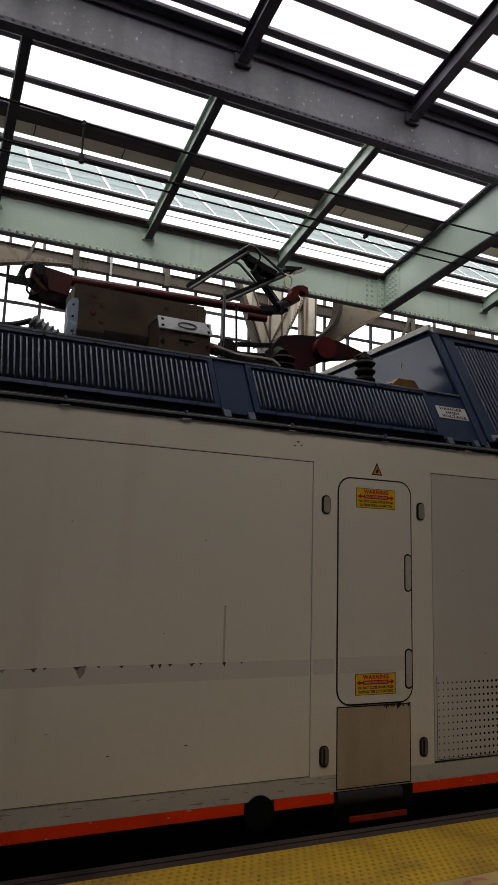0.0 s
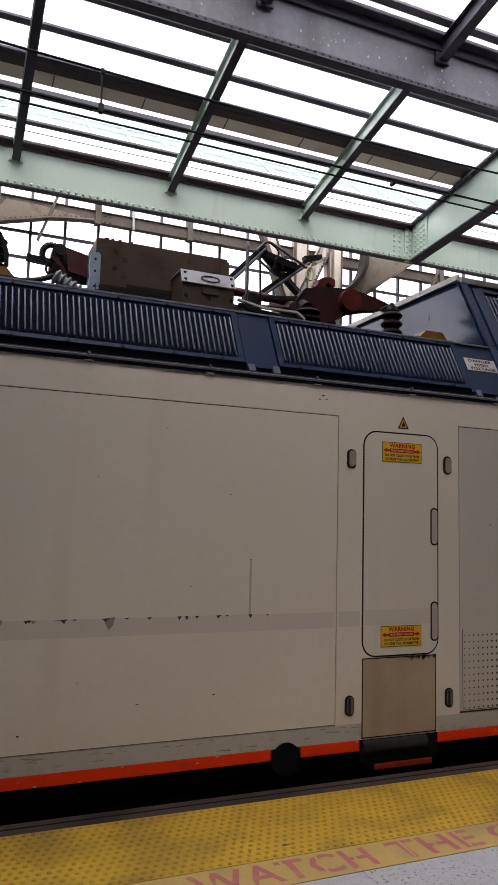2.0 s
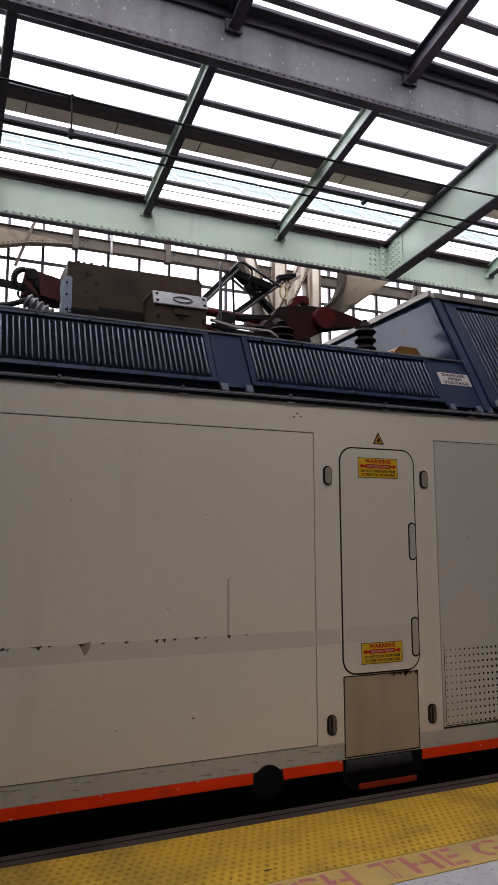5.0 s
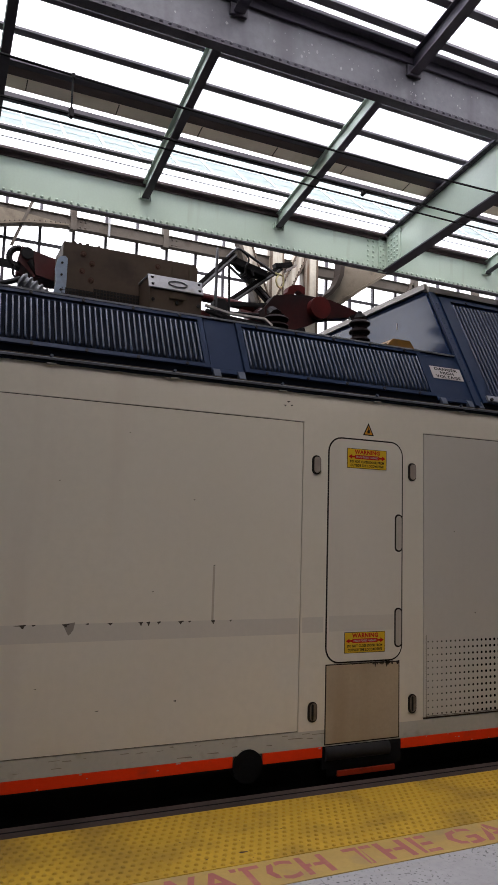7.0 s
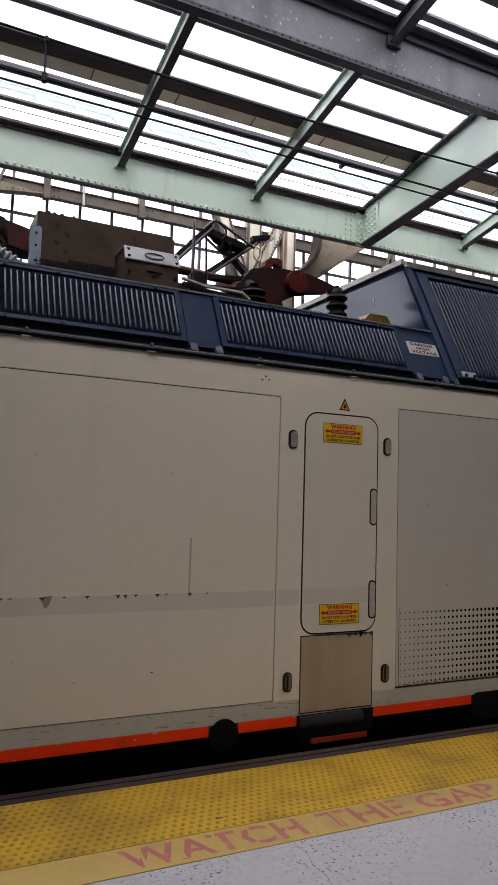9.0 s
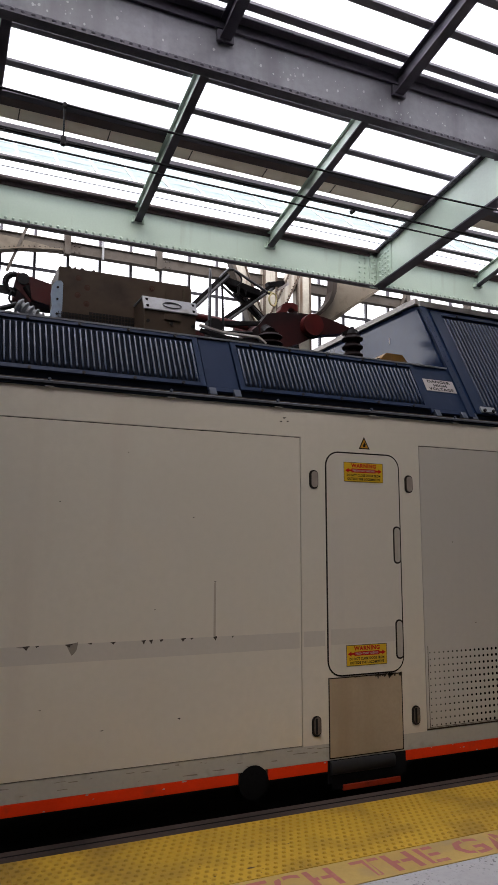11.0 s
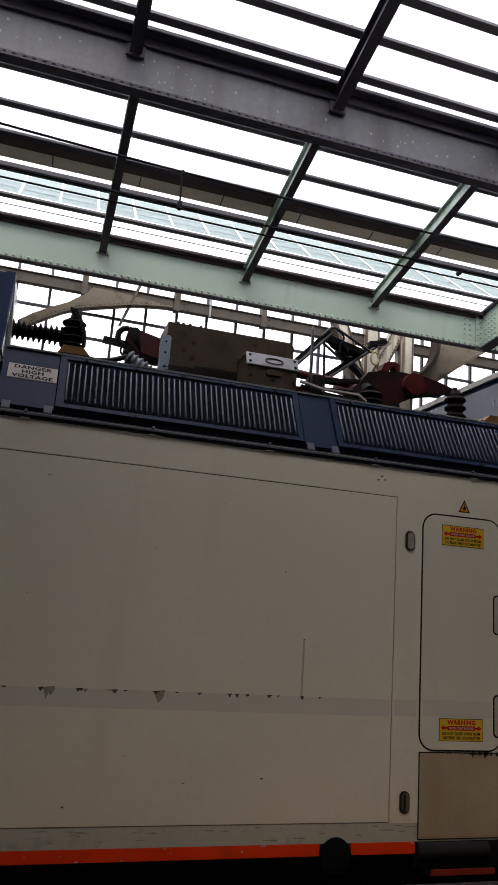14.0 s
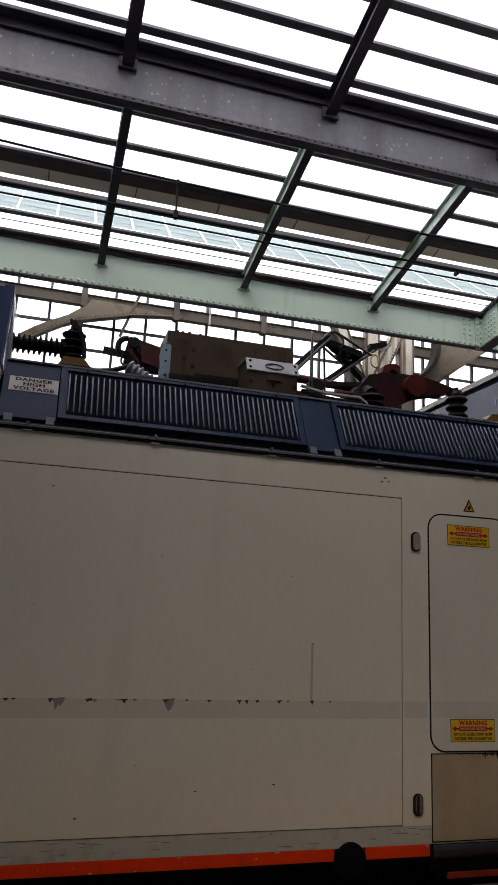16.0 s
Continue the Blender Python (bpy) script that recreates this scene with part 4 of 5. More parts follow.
def louvre(x0, x1, z0, z1, pitch=0.0320, rim=0.035):
    """A framed louvre panel with upright ribs."""
    panel = side_plate("louvre_panel", x0, x1, z0, z1, NAVY, 0.0, 0.03, loco, "navy louvre panel with rounded upright ribs")
    # shade between the ribs, put into the backing's colour
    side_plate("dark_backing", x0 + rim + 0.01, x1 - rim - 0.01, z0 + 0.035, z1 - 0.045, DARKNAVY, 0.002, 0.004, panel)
    side_plate("bottom_frame", x0, x1, z0, z0 + 0.024, NAVY, 0.016, 0.02, panel)
    side_plate("top_frame", x0, x1, z1 - 0.03, z1, NAVY, 0.014, 0.02, panel)
    side_plate("side_frame", x0, x0 + rim, z0 + 0.024, z1 - 0.03, NAVY, 0.014, 0.02, panel)
    side_plate("side_frame", x1 - rim, x1, z0 + 0.024, z1 - 0.03, NAVY, 0.014, 0.02, panel)
    me = slat_mesh((z1 - z0 - 0.085) / math.cos(radians(TILT)))
    inner = rim + 0.015
    n = int((x1 - x0 - 2 * inner) / pitch)
    for i in range(n + 1):
        shared("slat", me, panel, (x0 + inner + (x1 - x0 - 2 * inner) * i / n, lean(z0 + 0.038) - 0.003, z0 + 0.038), (-TILT, 0, 0))
    for i in range(5):
        for z in (z0 + 0.012, z1 - 0.015):
            x = x0 + (x1 - x0) * (i + 0.5) / 5
            part("bolt", rod(bmesh.new(), (x, lean(z) - 0.012, z), (x, lean(z) - 0.024, z + 0.004), 0.010, n=8), SOOT, panel)
    return panel


Z0, Z1 = 2.458, 2.820
louvre(0.055, 1.520, Z0, Z1)
louvre(1.745, 3.180, Z0, Z1)
louvre(3.590, 6.2, 2.455, 3.37, 0.0355, 0.10)
louvre(-2.6, -0.548, 2.88, 3.345, 0.0355, 0.06)
latch = side_plate("latch_plate", 3.63, 3.76, 2.465, 2.505, RAIL, 0.03, 0.015, loco, "grey latch plate with two bolts")
for x in (3.655, 3.735):
    part("bolt", rod(bmesh.new(), (x, lean(2.485) - 0.028, 2.485), (x, lean(2.485) - 0.045, 2.49), 0.012, n=8), SOOT, latch)
part("roof_edge_trim", extrude_x(bmesh.new(), [(lean(Z1) - 0.02, Z1), (lean(Z1) + 0.05, Z1), (lean(Z1) + 0.05, Z1 + 0.012), (lean(Z1) - 0.02, Z1 + 0.010)], -0.25, 3.49), RAIL, loco, "light grey roof edge trim")
side_plate("plain_panel", 1.528, 1.737, Z0 - 0.02, Z1, NAVY, 0.006, 0.03)
side_plate("plain_panel", 3.188, 3.50, Z0 - 0.02, Z1, NAVY, 0.006, 0.03)
side_plate("plain_panel", -0.255, 0.048, Z0 - 0.02, Z1, NAVY, 0.006, 0.03)
for x in (1.555, 1.715, 3.23, 3.46, 3.55, -0.20, 0.02):
    part("foot_bracket", extrude_x(bmesh.new(), [(0.05, 2.390), (0.055, 2.415), (0.085, 2.460), (0.095, 2.460), (0.095, 2.390)], x - 0.022, x + 0.022), PALENAVY, loco, "worn navy foot bracket above the gutter")


def danger_sign(x):
    w, z0, z1 = 0.268, 2.612, 2.708
    s = side_plate("danger_sign", x, x + w, z0, z1, SIGNWHITE, 0.009, 0.004, loco, "white danger sign with three lines of dark writing")
    for k, word in enumerate(("DANGER", "HIGH", "VOLTAGE")):
        z = z1 - 0.018 - 0.030 * k
        letters("sign_text", word, SIGNINK, s, {"DANGER": 0.205, "HIGH": 0.118, "VOLTAGE": 0.222}[word], 0.0265, pose(x + w / 2, lean(z) - 0.0092, z + 0.004, 90 - TILT, 0, 0), bold=0.04)


danger_sign(-0.222)
danger_sign(3.224)


# ---- raised roof at both ends ----
def hump(x0, x1):
    prof = [(lean(2.46), 2.46), (lean(3.40), 3.40), (0.68, 3.43), (YB - 0.68, 3.43), (YB - lean(3.40), 3.40), (YB - lean(2.46), 2.46)]
    h = part("raised_roof", extrude_x(bmesh.new(), prof, x0, x1), DEEPNAVY, loco, "navy raised roof section with an upright end face")
    if x0 > 0:
        part("roof_capping", extrude_x(bmesh.new(), [(lean(3.40) - 0.02, 3.405), (0.68, 3.434), (YB - 0.68, 3.434), (YB - 0.68, 3.475), (0.66, 3.475), (lean(3.40) - 0.03, 3.445)], x0, x1), CAP, h, "light grey capping along the roof edge")
    return h


right = hump(3.50, LX1)
left = hump(LX0, -0.285)
for x, sgn, h in ((3.50, -1, right), (-0.28, 1, left)):
    xa, xb = sorted((x, x + sgn * 0.03))
    if sgn < 0:
        part("end_trim", new_box(xa, xb, 0.60, YB - 0.6, 3.425, 3.47), CAP, h)
    part("end_plate", extrude_x(bmesh.new(), [(lean(2.80) + 0.02, 2.80), (lean(3.38) + 0.02, 3.38), (YB - 0.70, 3.40), (YB - 0.5, 2.80)], *sorted((x, x + sgn * 0.004))), GLOSSNAVY, h)
    if sgn < 0:
        side_plate("corner_strip", 3.50, 3.555, 2.42, 3.395, NAVY, 0.02, 0.03, h)
        for i in range(16):
            z = 2.62 + 0.045 * i
            part("bolt", rod(bmesh.new(), (3.528, lean(z) - 0.018, z), (3.528, lean(z) - 0.024, z), 0.005, n=6), NAVY, h)
part("end_mark", new_box(3.492, 3.5, 0.98, 0.99, 3.20, 3.25), SIGNWHITE, right)
side_plate("edge_strip", -0.34, -0.282, 2.42, 3.395, DEEPNAVY, 0.02, 0.03, left)
part("end_gusset", extrude_y(bmesh.new(), [(-0.28, 2.84), (-0.25, 2.84), (-0.262, 3.10), (-0.28, 3.38)], 0.56, 0.72), ALU, left)
scr, rnd3 = bmesh.new(), random.Random(77)
nrm = Vector((0, -1, LEAN)).normalized()
for k in range(34):
    x, z, w = rnd3.choice((-0.445, -0.455, -0.482)) + rnd3.gauss(0, 0.012), rnd3.choice((2.76, 2.74, 2.675)) + rnd3.gauss(0, 0.022), rnd3.uniform(0.002, 0.007)
    c = Vector((x, lean(z), z)) + nrm * 0.0015
    u = Vector((0, LEAN, 1)).normalized()
    scr.faces.new([scr.verts.new(c + Vector((a * w, 0, 0)) + u * b * w * 2) for a, b in ((-1, -1), (0.6, -1.2), (1, 0.7), (-0.4, 1))])
tagged(part("scratched_paint", scr, CAP, left, "pale scratches in navy paint"), kind="stuff")
# well floor coloured near black for the shade inside
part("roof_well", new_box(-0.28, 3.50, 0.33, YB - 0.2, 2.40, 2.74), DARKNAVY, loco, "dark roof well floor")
part("far_parapet", new_box(-0.28, 3.50, YB - 0.30, YB - 0.2, 2.74, 2.82), NAVY, loco)


# ---- equipment on the roof ----
def insulator(bm, p, q, r, sheds, core=0.55):
    """A ribbed insulator between two points, turned as one piece."""
    p, q = Vector(p), Vector(q)
    length, step, n = (q - p).length, (q - p).length / sheds, 18
    m = Matrix.Translation(p) @ (q - p).to_track_quat("Z", "Y").to_matrix().to_4x4()
    line = [(0.0, r * core)]
    for i in range(sheds):
        line += [(step * (i + f), r * k) for f, k in ((0.15, core), (0.22, 0.92), (0.42, 1.0), (0.55, 0.95), (0.80, core))]
    line.append((length, r * core))
    rings = [[bm.verts.new(m @ Vector((k * math.cos(2 * math.pi * j / n), k * math.sin(2 * math.pi * j / n), d))) for j in range(n)] for d, k in line]
    for a, b in zip(rings, rings[1:]):
        for j in range(n):
            bm.faces.new((a[j], a[(j + 1) % n], b[(j + 1) % n], b[j]))
    bm.faces.new(rings[0]), bm.faces.new(rings[-1])
    return bm


# brown equipment box
ebox = part("equipment_box", new_box(0.738, 1.655, 0.80, 1.12, 2.74, 3.352, bevel=0.004), UMBER, loco, "brown steel equipment box with rust-spotted bolts")
for x0, x1, z1 in ((0.742, 0.945, 3.040), (0.945, 1.28, 3.062)):
    # mesh and grid near black: the shade at the box's foot is painted in
    mesh = part("base_mesh", new_box(x0, x1, 0.797, 0.80, 2.90, z1), SOOT, ebox, "wire mesh at the base, coloured dark for shade")
    bm = bmesh.new()
    for i in range(int((x1 - x0) / 0.022)):
        box(bm, x0 + 0.022 * i, x0 + 0.022 * i + 0.004, 0.792, 0.797, 2.90, z1)
    for j in range(7):
        box(bm, x0, x1, 0.793, 0.797, z1 - 0.02 - 0.022 * j, z1 - 0.016 - 0.022 * j)
    part("wire_grid", bm, GRID, mesh)
part("raised_plate", new_box(1.475, 1.575, 0.792, 0.80, 3.235, 3.318, bevel=0.003), UMBER, ebox)
part("end_block", new_box(1.60, 1.664, 0.79, 1.10, 3.10, 3.33, bevel=0.004), UMBER, ebox)
for x, w in ((0.79, 0.03), (0.835, 0.02), (0.88, 0.025), (0.96, 0.02)):
    part("rim_stud", new_box(x, x + w, 0.80, 0.86, 3.352, 3.362, bevel=0.004), UMBER, ebox)
for x, z in ((0.868, 3.285), (0.928, 3.228), (0.866, 3.168), (0.926, 3.115), (1.375, 3.29), (1.625, 3.29)):
    b = part("bolt", rod(bmesh.new(), (x, 0.80, z), (x, 0.794, z), 0.015, 0.011, n=8), RUSTBOLT, ebox)
    part("washer", rod(bmesh.new(), (x, 0.80, z), (x, 0.798, z), 0.021, n=12), RUSTBOLT, b)

# instrument case with a slanting aluminium lid
case = part("instrument_case", extrude_x(bmesh.new(), [(0.55, 2.74), (0.55, 3.060), (0.585, 3.140), (0.80, 3.140), (0.80, 2.74)], 1.255, 1.612), UMBER, loco, "brown instrument case with a slanting bare aluminium lid")
lid = part("lid", extrude_x(bmesh.new(), [(0.540, 3.052), (0.548, 3.052), (0.585, 3.142), (0.80, 3.142), (0.80, 3.150), (0.578, 3.150), (0.538, 3.058)], 1.247, 1.620), ALU, case, "scratched bare aluminium lid")
ring = [(1.445 + 0.066 * math.cos(a), 0.552 + 0.010 * math.sin(a), 3.102 + 0.022 * math.sin(a)) for a in (k * math.pi / 6 for k in range(13))]
part("grip", path_tube(ring, 0.0038, 3), TUBE, lid)
part("latch", new_box(1.39, 1.50, 0.540, 0.55, 2.995, 3.035, bevel=0.003), UMBER, case)
for x in (1.275, 1.597):
    for y, z in ((0.552, 3.075), (0.574, 3.125)):
        part("screw", rod(bmesh.new(), (x, y, z - 0.004), (x, y - 0.008, z + 0.010), 0.010, n=8), SOOT, lid)
for x in (1.28, 1.44, 1.59):
    part("screw", rod(bmesh.new(), (x, 0.55, 2.975), (x, 0.542, 2.975), 0.012, n=8), SOOT, case)

# pale blue bracket plate between box and arm
part("bracket_plate", extrude_y(bmesh.new(), [(0.690, 2.74), (0.769, 2.74), (0.769, 3.235), (0.755, 3.250), (0.725, 3.245), (0.705, 3.22), (0.695, 3.16), (0.705, 3.08), (0.69, 2.98)], 0.795, 0.825), PALEBLUE, loco, "pale blue bracket plate with bolt holes")
for z in (3.02, 3.12, 3.2):
    part("bracket_bolt", rod(bmesh.new(), (0.735, 0.80, z), (0.735, 0.789, z), 0.008, n=8), SOOT, loco)
# grey ribbed cable boot and black cable to the knee of the arm
part("cable_boot", insulator(bmesh.new(), (0.50, 0.95, 3.10), (0.70, 0.93, 2.98), 0.055, 6, 0.7), RAIL, loco, "grey ribbed cable boot")
part("cable", path_tube([(0.16, 0.80, 3.00), (0.24, 0.82, 2.99), (0.33, 0.88, 3.02), (0.42, 0.95, 3.06), (0.50, 0.95, 3.10)], 0.018), RUBBER, loco, "black rubber cable")
# horizontal bushing from the raised roof and upright insulator
bm = insulator(bmesh.new(), (-0.28, 0.80, 3.108), (0.06, 0.80, 3.112), 0.066, 10, 0.62)
part("roof_bushing", bm, GLAZE, loco, "dark ribbed horizontal roof bushing", smooth=True)
post = part("post_insulator", insulator(bmesh.new(), (0.115, 0.82, 3.04), (0.115, 0.82, 3.25), 0.080, 4), GLAZE, loco, "dark brown ribbed post insulator", smooth=True)
bm = rod(bmesh.new(), (0.115, 0.80, 3.24), (0.115, 0.80, 3.29), 0.035, 0.025)
box(bm, 0.06, 0.17, 0.78, 0.82, 3.15, 3.165)
rod(bm, (0.10, 0.80, 3.29), (0.085, 0.80, 3.325), 0.018, 0.012)
for p, q in (((0.10, 0.76, 3.30), (0.15, 0.76, 3.23)), ((0.15, 0.76, 3.23), (0.185, 0.76, 3.14)), ((0.185, 0.76, 3.14), (0.19, 0.76, 3.05))):
    beam(bm, p, q, 0.025, 0.026)
part("terminal", bm, SOOT, post)
part("amber_plate", extrude_y(bmesh.new(), [(0.015, 2.96), (0.063, 3.045), (0.19, 3.045), (0.265, 2.96)], 0.75, 0.90), AMBER, loco, "amber foot plate under the insulator")
part("amber_plate", extrude_y(bmesh.new(), [(3.10, 2.91), (3.185, 2.99), (3.335, 2.99), (3.40, 2.91)], 0.60, 0.75), AMBER, loco, "amber foot plate on the roof")
for x in (0.02, 3.10):
    part("plate_support", new_box(x + 0.03, x + 0.23, 0.62, 0.90, 2.74, 2.95), SOOT, loco)
# guard rail and tan base rails
loop = path_tube([(1.888, 1.02, 2.85), (1.888, 1.02, 3.50), (1.888, 1.01, 3.56), (1.882, 0.995, 3.59), (1.875, 0.975, 3.575), (1.875, 0.965, 3.50), (1.877, 0.965, 2.85)], 0.0095)
part("guard_loop", loop, TUBE, loco, "bent grey guard loop")
bm = new_box(1.86, 1.97, 0.94, 1.06, 2.74, 3.20, bevel=0.02)
rod(bm, (1.98, 0.95, 3.0), (1.963, 0.95, 3.475), 0.009)
part("pivot_block", bm, SOOT, loco)
bm = beam(bmesh.new(), (1.62, 0.50, 2.975), (1.784, 0.50, 2.945), 0.03, 0.014)
beam(bm, (1.784, 0.50, 2.945), (2.05, 0.50, 2.945), 0.03, 0.014)
beam(bm, (2.05, 0.50, 2.945), (2.11, 0.50, 2.905), 0.03, 0.014)
part("base_rail", bm, CAP, loco, "tan painted base rail")
bm = beam(bmesh.new(), (1.63, 0.51, 2.945), (1.784, 0.51, 2.915), 0.03, 0.022)
beam(bm, (1.784, 0.51, 2.915), (2.10, 0.51, 2.90), 0.03, 0.022)
box(bm, 1.71, 1.73, 0.50, 0.52, 2.74, 2.91)
box(bm, 2.06, 2.08, 0.50, 0.52, 2.74, 2.89)
part("rail_foot", bm, SOOT, loco)

# ---- pantograph ----
panto = thing("pantograph", "red and sooty black pantograph folding down on the locomotive roof", "pantograph")
PY = 1.10
# red base casting with drum, tapering to its insulators
base = part("base_casting", extrude_y(bmesh.new(), [(2.27, 3.19), (2.353, 3.300), (2.488, 3.330), (2.638, 3.345), (2.85, 3.341), (2.98, 3.315), (3.10, 3.283), (3.115, 3.262), (2.999, 3.222), (2.88, 3.20), (2.771, 3.172), (2.64, 3.10), (2.503, 3.045), (2.38, 3.05), (2.29, 3.12)], 0.97, 1.08), SOOTRED, panto, "dark red base casting with soot")
part("base_housing", extrude_y(bmesh.new(), [(2.30, 3.19), (2.37, 3.29), (2.60, 3.325), (2.68, 3.30), (2.64, 3.12), (2.50, 3.06), (2.38, 3.065)], 1.08, 1.55), SOOTRED, base)
part("cross_tube", rod(bmesh.new(), (2.44, 0.98, 3.19), (2.44, 1.80, 3.19), 0.045, n=14), SOOT, base)
part("drum", rod(bmesh.new(), (2.722, 0.90, 3.243), (2.722, 1.0, 3.243), 0.088, n=32), RED, base, "red spring drum")
part("drum_rim", rod(bmesh.new(), (2.738, 0.955, 3.243), (2.738, 0.975, 3.243), 0.098, n=32), SOOT, base)
for x, y, r in ((2.945, 0.70, 0.082),):
    ins = part("insulator", insulator(bmesh.new(), (x, y, 2.74), (x, y, 3.13), r, 6, 0.72), GLAZE, panto, "brown ribbed porcelain insulator", smooth=True)
    bm = rod(bmesh.new(), (x, y, 3.13), (x, y, 3.165), 0.05, 0.04)
    rod(bm, (x, y, 3.165), (x, y, 3.19), 0.018)
    beam(bm, (x - 0.04, y, 3.15), (3.08, 1.0, 3.25), 0.08, 0.03)
    part("cap", bm, SOOT, ins)
for x, y, r in ((2.335, 0.90, 0.10), (2.42, 1.75, 0.10), (3.02, 1.75, 0.10)):
    ins = part("insulator", insulator(bmesh.new(), (x, y, 2.74), (x, y, 3.12), r, 7, 0.72), GLAZE, panto, "brown ribbed porcelain insulator", smooth=True)
    part("cap", rod(bmesh.new(), (x, y, 3.12), (x, y + 0.08, 3.17), 0.05, 0.045), SOOT, ins)
bm = beam(bmesh.new(), (1.98, 1.0, 3.18), (2.45, 1.02, 3.245), 0.03, 0.03)
part("base_frame", bm, SOOT, panto)
part("pull_rod", rod(bmesh.new(), (2.02, 1.12, 3.155), (2.50, 1.14, 3.20), 0.012), SOOT, panto)

# moving parts, each about its own pivot
PIVOT, KNEE, HEAD = Vector((2.75, 1.45, 3.16)), Vector((0.46, 1.30, 3.345)), Vector((2.70, 1.45, 3.74))
bm = rod(bmesh.new(), (0, 0, 0), KNEE - PIVOT + Vector((0.05, 0.15, -0.06)), 0.05, 0.04, n=14)
lower = part("lower_arm", bm, ARMRED, panto, "dark red lower arm tube")
part("hub", rod(bmesh.new(), (0, -0.12, 0), (0, 0.12, 0), 0.075, n=20), SOOT, lower)
lower.location = PIVOT

k = KNEE
bm = rod(bmesh.new(), (0.10, 0.0, 0.02), (2.02, 0.10, -0.03), 0.042, 0.033, n=14)
upper = part("upper_arm", bm, ARMRED, panto, "long dark red upper arm")
bm = extrude_y(bmesh.new(), [(0.06, 0.075), (0.33, 0.015), (0.30, -0.14), (0.15, -0.13), (0.04, -0.03)], -0.09, 0.09)
part("knee_casting", bm, RED, upper, "red knee casting")
part("side_web", extrude_y(bmesh.new(), [(0.14, 0.0), (0.30, -0.06), (0.30, -0.15), (0.16, -0.12)], -0.12, -0.09), RED, upper)
bm = rod(bmesh.new(), (0.10, -0.10, 0.03), (0.10, 0.10, 0.03), 0.042, n=16)
arc = [(0.05 + 0.066 * math.cos(a), -0.05, 0.0 + 0.072 * math.sin(a)) for a in (radians(60 + 24 * i) for i in range(10))]
for p, q in zip(arc, arc[1:]):
    rod(bm, p, q, 0.022, n=8)
beam(bm, (-0.12, -0.05, -0.045), (0.06, -0.05, -0.06), 0.03, 0.05)
rod(bm, (0.12, -0.08, -0.02), (0.18, -0.08, -0.10), 0.03, n=10)
part("knee_joint", bm, SOOT, upper, "sooty black knee joint with a hook")
part("hose", path_tube([(0.03, -0.07, -0.06), (0.0, -0.07, -0.12), (0.05, -0.07, -0.16), (0.12, -0.07, -0.12), (0.13, -0.07, -0.05)], 0.008), RUBBER, upper)
bm = beam(bmesh.new(), (1.90, 0.10, -0.02), (2.16, 0.12, 0.01), 0.10, 0.05)
rod(bm, (2.05, 0.05, 0.0), (2.28, 0.10, 0.12), 0.045, 0.03, n=12)
part("arm_fork", bm, SOOT, upper)
hook = [(2.10, 0.075), (2.185, 0.134), (2.206, 0.188), (2.249, 0.210), (2.309, 0.217), (2.350, 0.202), (2.353, 0.145), (2.324, 0.146), (2.305, 0.164), (2.280, 0.167), (2.256, 0.151), (2.252, 0.110), (2.20, 0.06)]
part("buffer", extrude_y(bmesh.new(), hook, 0.03, 0.12), RED, upper, "red hooked buffer plate")
part("underside_pad", rod(bmesh.new(), (1.78, 0.08, -0.09), (1.96, 0.08, -0.10), 0.034, 0.028, n=12), ARMRED, upper)
upper.location = KNEE

h = HEAD


def at(x, z, y=0.0):
    return (x - h.x, y, z - h.z)


head = part("collector_head", beam(bmesh.new(), at(2.165, 3.715), at(2.50, 3.640), 0.05, 0.055), SOOT, panto, "sooty black collector head with crossed horns")
bm = beam(bmesh.new(), at(1.76, 3.285), at(2.205, 3.765), 0.05, 0.050)
part("horn", bm, SOOT, head)
# lighter grey tubes along horns and stay stand in for their highlights
part("horn_highlight", rod(bmesh.new(), at(1.76, 3.255, -0.03), at(2.215, 3.745, -0.03), 0.014, n=8), TUBE, head)
bm = beam(bmesh.new(), at(2.08, 3.28, 0.05), at(2.66, 3.745, 0.05), 0.05, 0.052)
beam(bm, at(2.60, 3.75, 0.05), at(2.76, 3.79, 0.05), 0.06, 0.035)
part("horn", bm, SOOT, head)
part("horn_highlight", rod(bmesh.new(), at(2.09, 3.262, 0.02), at(2.64, 3.71, 0.02), 0.013, n=8), TUBE, head)
bm = beam(bmesh.new(), at(2.33, 3.675, 0.1), at(2.62, 3.42, 0.1), 0.05, 0.050)
part("stay", bm, SOOT, head)
part("stay_highlight", rod(bmesh.new(), at(2.335, 3.66, 0.06), at(2.61, 3.415, 0.06), 0.012, n=8), TUBE, head)
part("cap_tube", path_tube([at(2.12, 3.70, -0.05), at(2.19, 3.785, -0.05), at(2.235, 3.80, -0.05), at(2.31, 3.765, -0.05), at(2.58, 3.635, -0.05)], 0.0115), TUBE, head, "bent grey tube")
part("cap_tube", path_tube([at(2.21, 3.78, 0.3), at(2.26, 3.80, 0.3), at(2.34, 3.74, 0.3), at(2.46, 3.66, 0.3)], 0.012), TUBE, head)
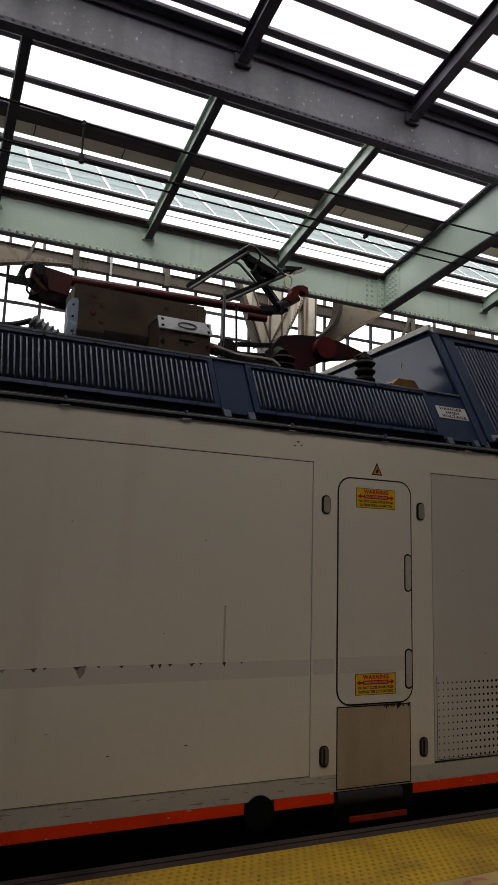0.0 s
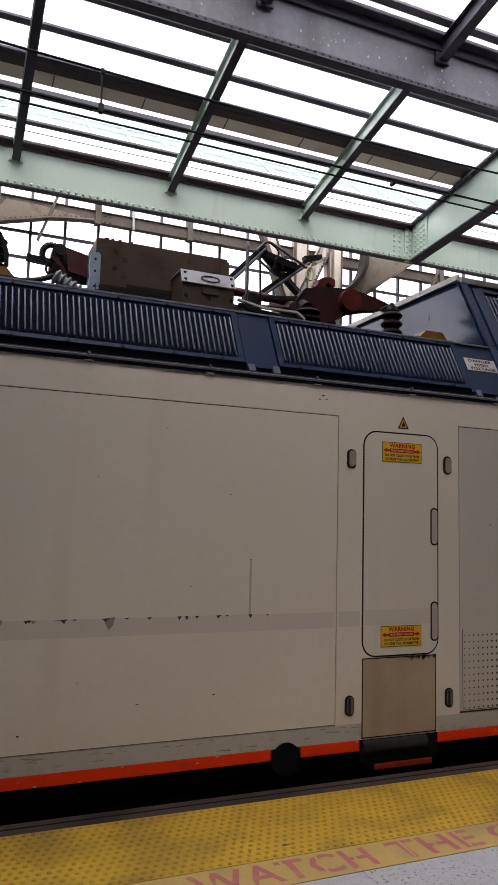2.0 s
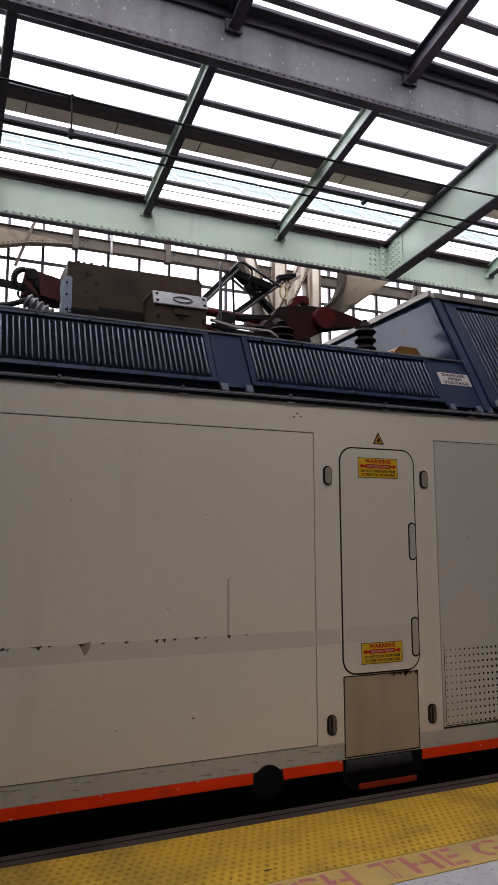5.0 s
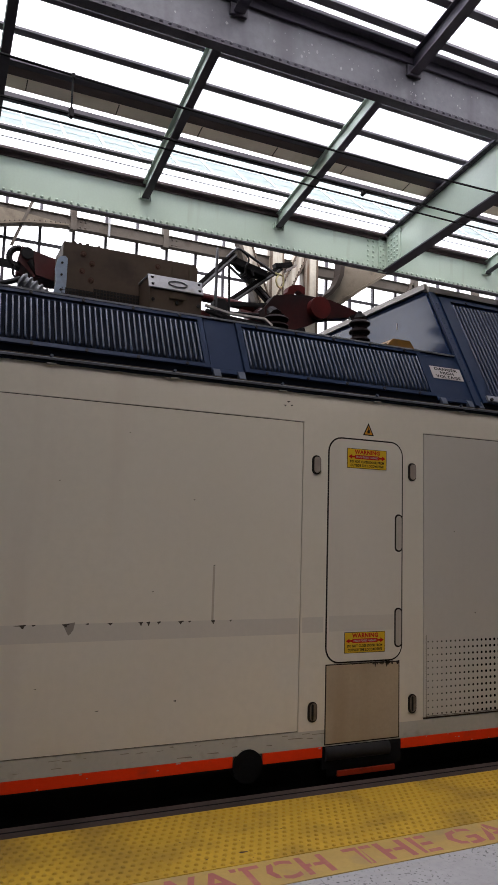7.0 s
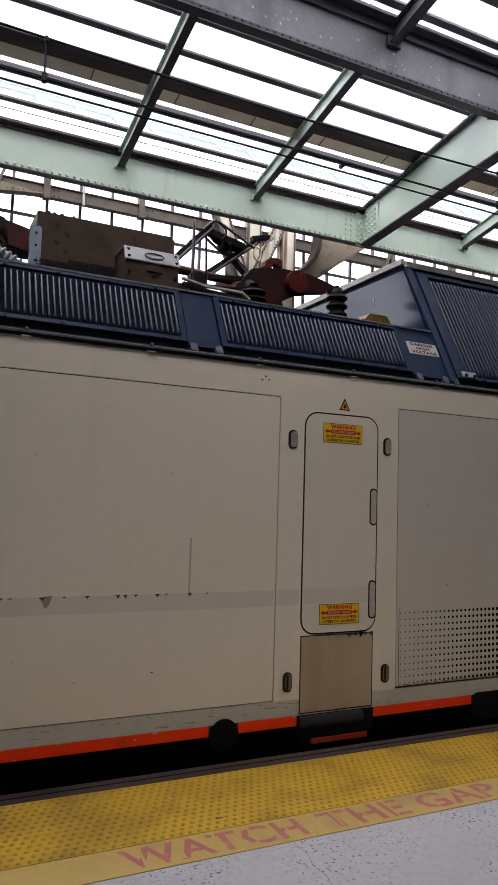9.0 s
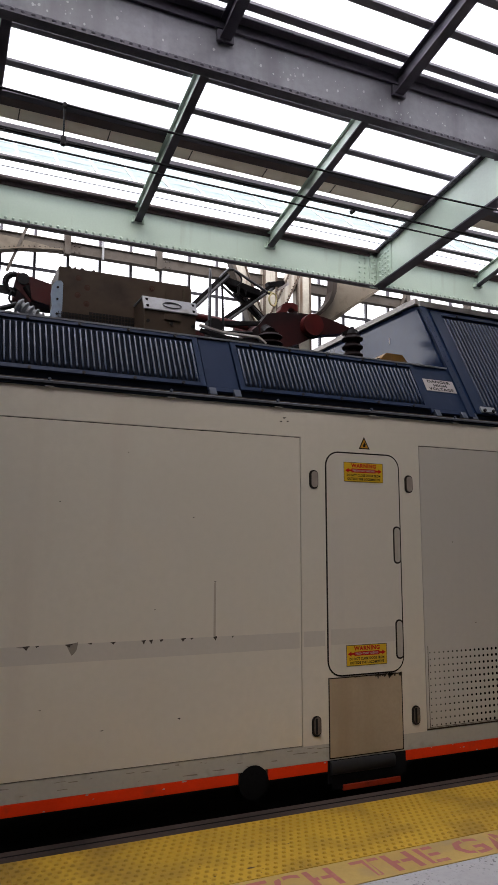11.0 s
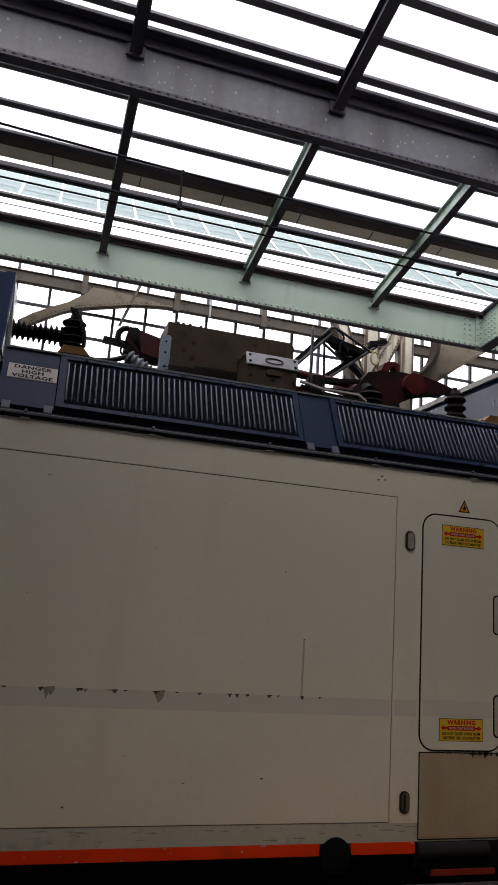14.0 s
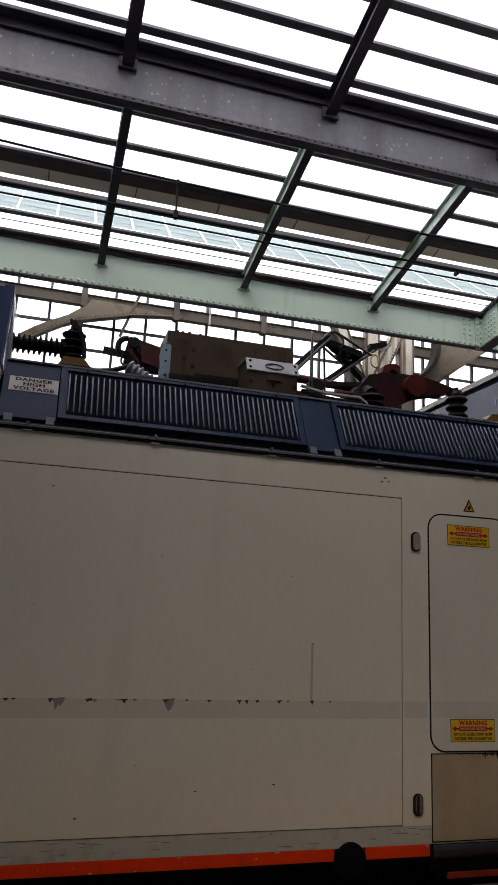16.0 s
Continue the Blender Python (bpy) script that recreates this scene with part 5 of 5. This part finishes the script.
part("web_plate", extrude_y(bmesh.new(), [(2.17 - h.x, 3.73 - h.z), (2.27 - h.x, 3.715 - h.z), (2.40 - h.x, 3.685 - h.z), (2.52 - h.x, 3.665 - h.z), (2.50 - h.x, 3.61 - h.z), (2.36 - h.x, 3.60 - h.z), (2.25 - h.x, 3.65 - h.z)], 0.02, 0.045), SOOT, head)
bm = bmesh.new()
for a, b in (((2.30, 3.66), (2.30, 3.59)), ((2.30, 3.61), (2.27, 3.575)), ((2.31, 3.60), (2.345, 3.575)), ((2.36, 3.64), (2.37, 3.60))):
    rod(bm, at(*a, -0.03), at(*b, -0.03), 0.011, n=6)
part("linkage", bm, SOOT, head)
part("shunt_cable", path_tube([at(2.25, 3.78, -0.06), at(2.31, 3.75, -0.06), at(2.32, 3.69, -0.06), at(2.28, 3.65, -0.06)], 0.008), RUBBER, head)
bm = path_tube([at(2.56, 3.645, -0.06), at(2.63, 3.645, -0.06), at(2.64, 3.60, -0.06), at(2.635, 3.545, -0.06), at(2.61, 3.525, -0.06), at(2.572, 3.55, -0.06), at(2.567, 3.615, -0.06), at(2.60, 3.64, -0.06)], 0.008)
part("yellow_strap", bm, CABLE, head, "pale yellow hanging strap")
part("strip_end", beam(bmesh.new(), at(2.63, 3.66, -0.1), at(2.73, 3.73, -0.1), 0.04, 0.02), SIGNWHITE, head)
head.location = HEAD


def motions():
    """The pantograph folds down at the start and then rests. lift: how far it is still raised."""
    steps = ((0.0, 1.0), (0.1, 0.945), (0.2, 0.88), (0.3, 0.815), (0.4, 0.74), (0.5, 0.65), (0.6, 0.56), (0.7, 0.49), (0.8, 0.42), (0.9, 0.345), (1.0, 0.27), (1.1, 0.205), (1.2, 0.15), (1.4, 0.07), (1.6, 0.02), (1.8, 0.0), (6.0, 0.0), (16.0, 0.0))
    walk(lower, [(t, pose(*PIVOT, 0, 4.4 * u, 0)) for t, u in steps])
    walk(upper, [(t, pose(KNEE.x, KNEE.y, KNEE.z + 0.18 * u, 0, -4.3 * u, 0)) for t, u in steps])
    walk(head, [(t, pose(HEAD.x + 0.04 * u, HEAD.y, HEAD.z + 0.345 * u, 0, 7.0 * u, 0)) for t, u in steps])


motions()
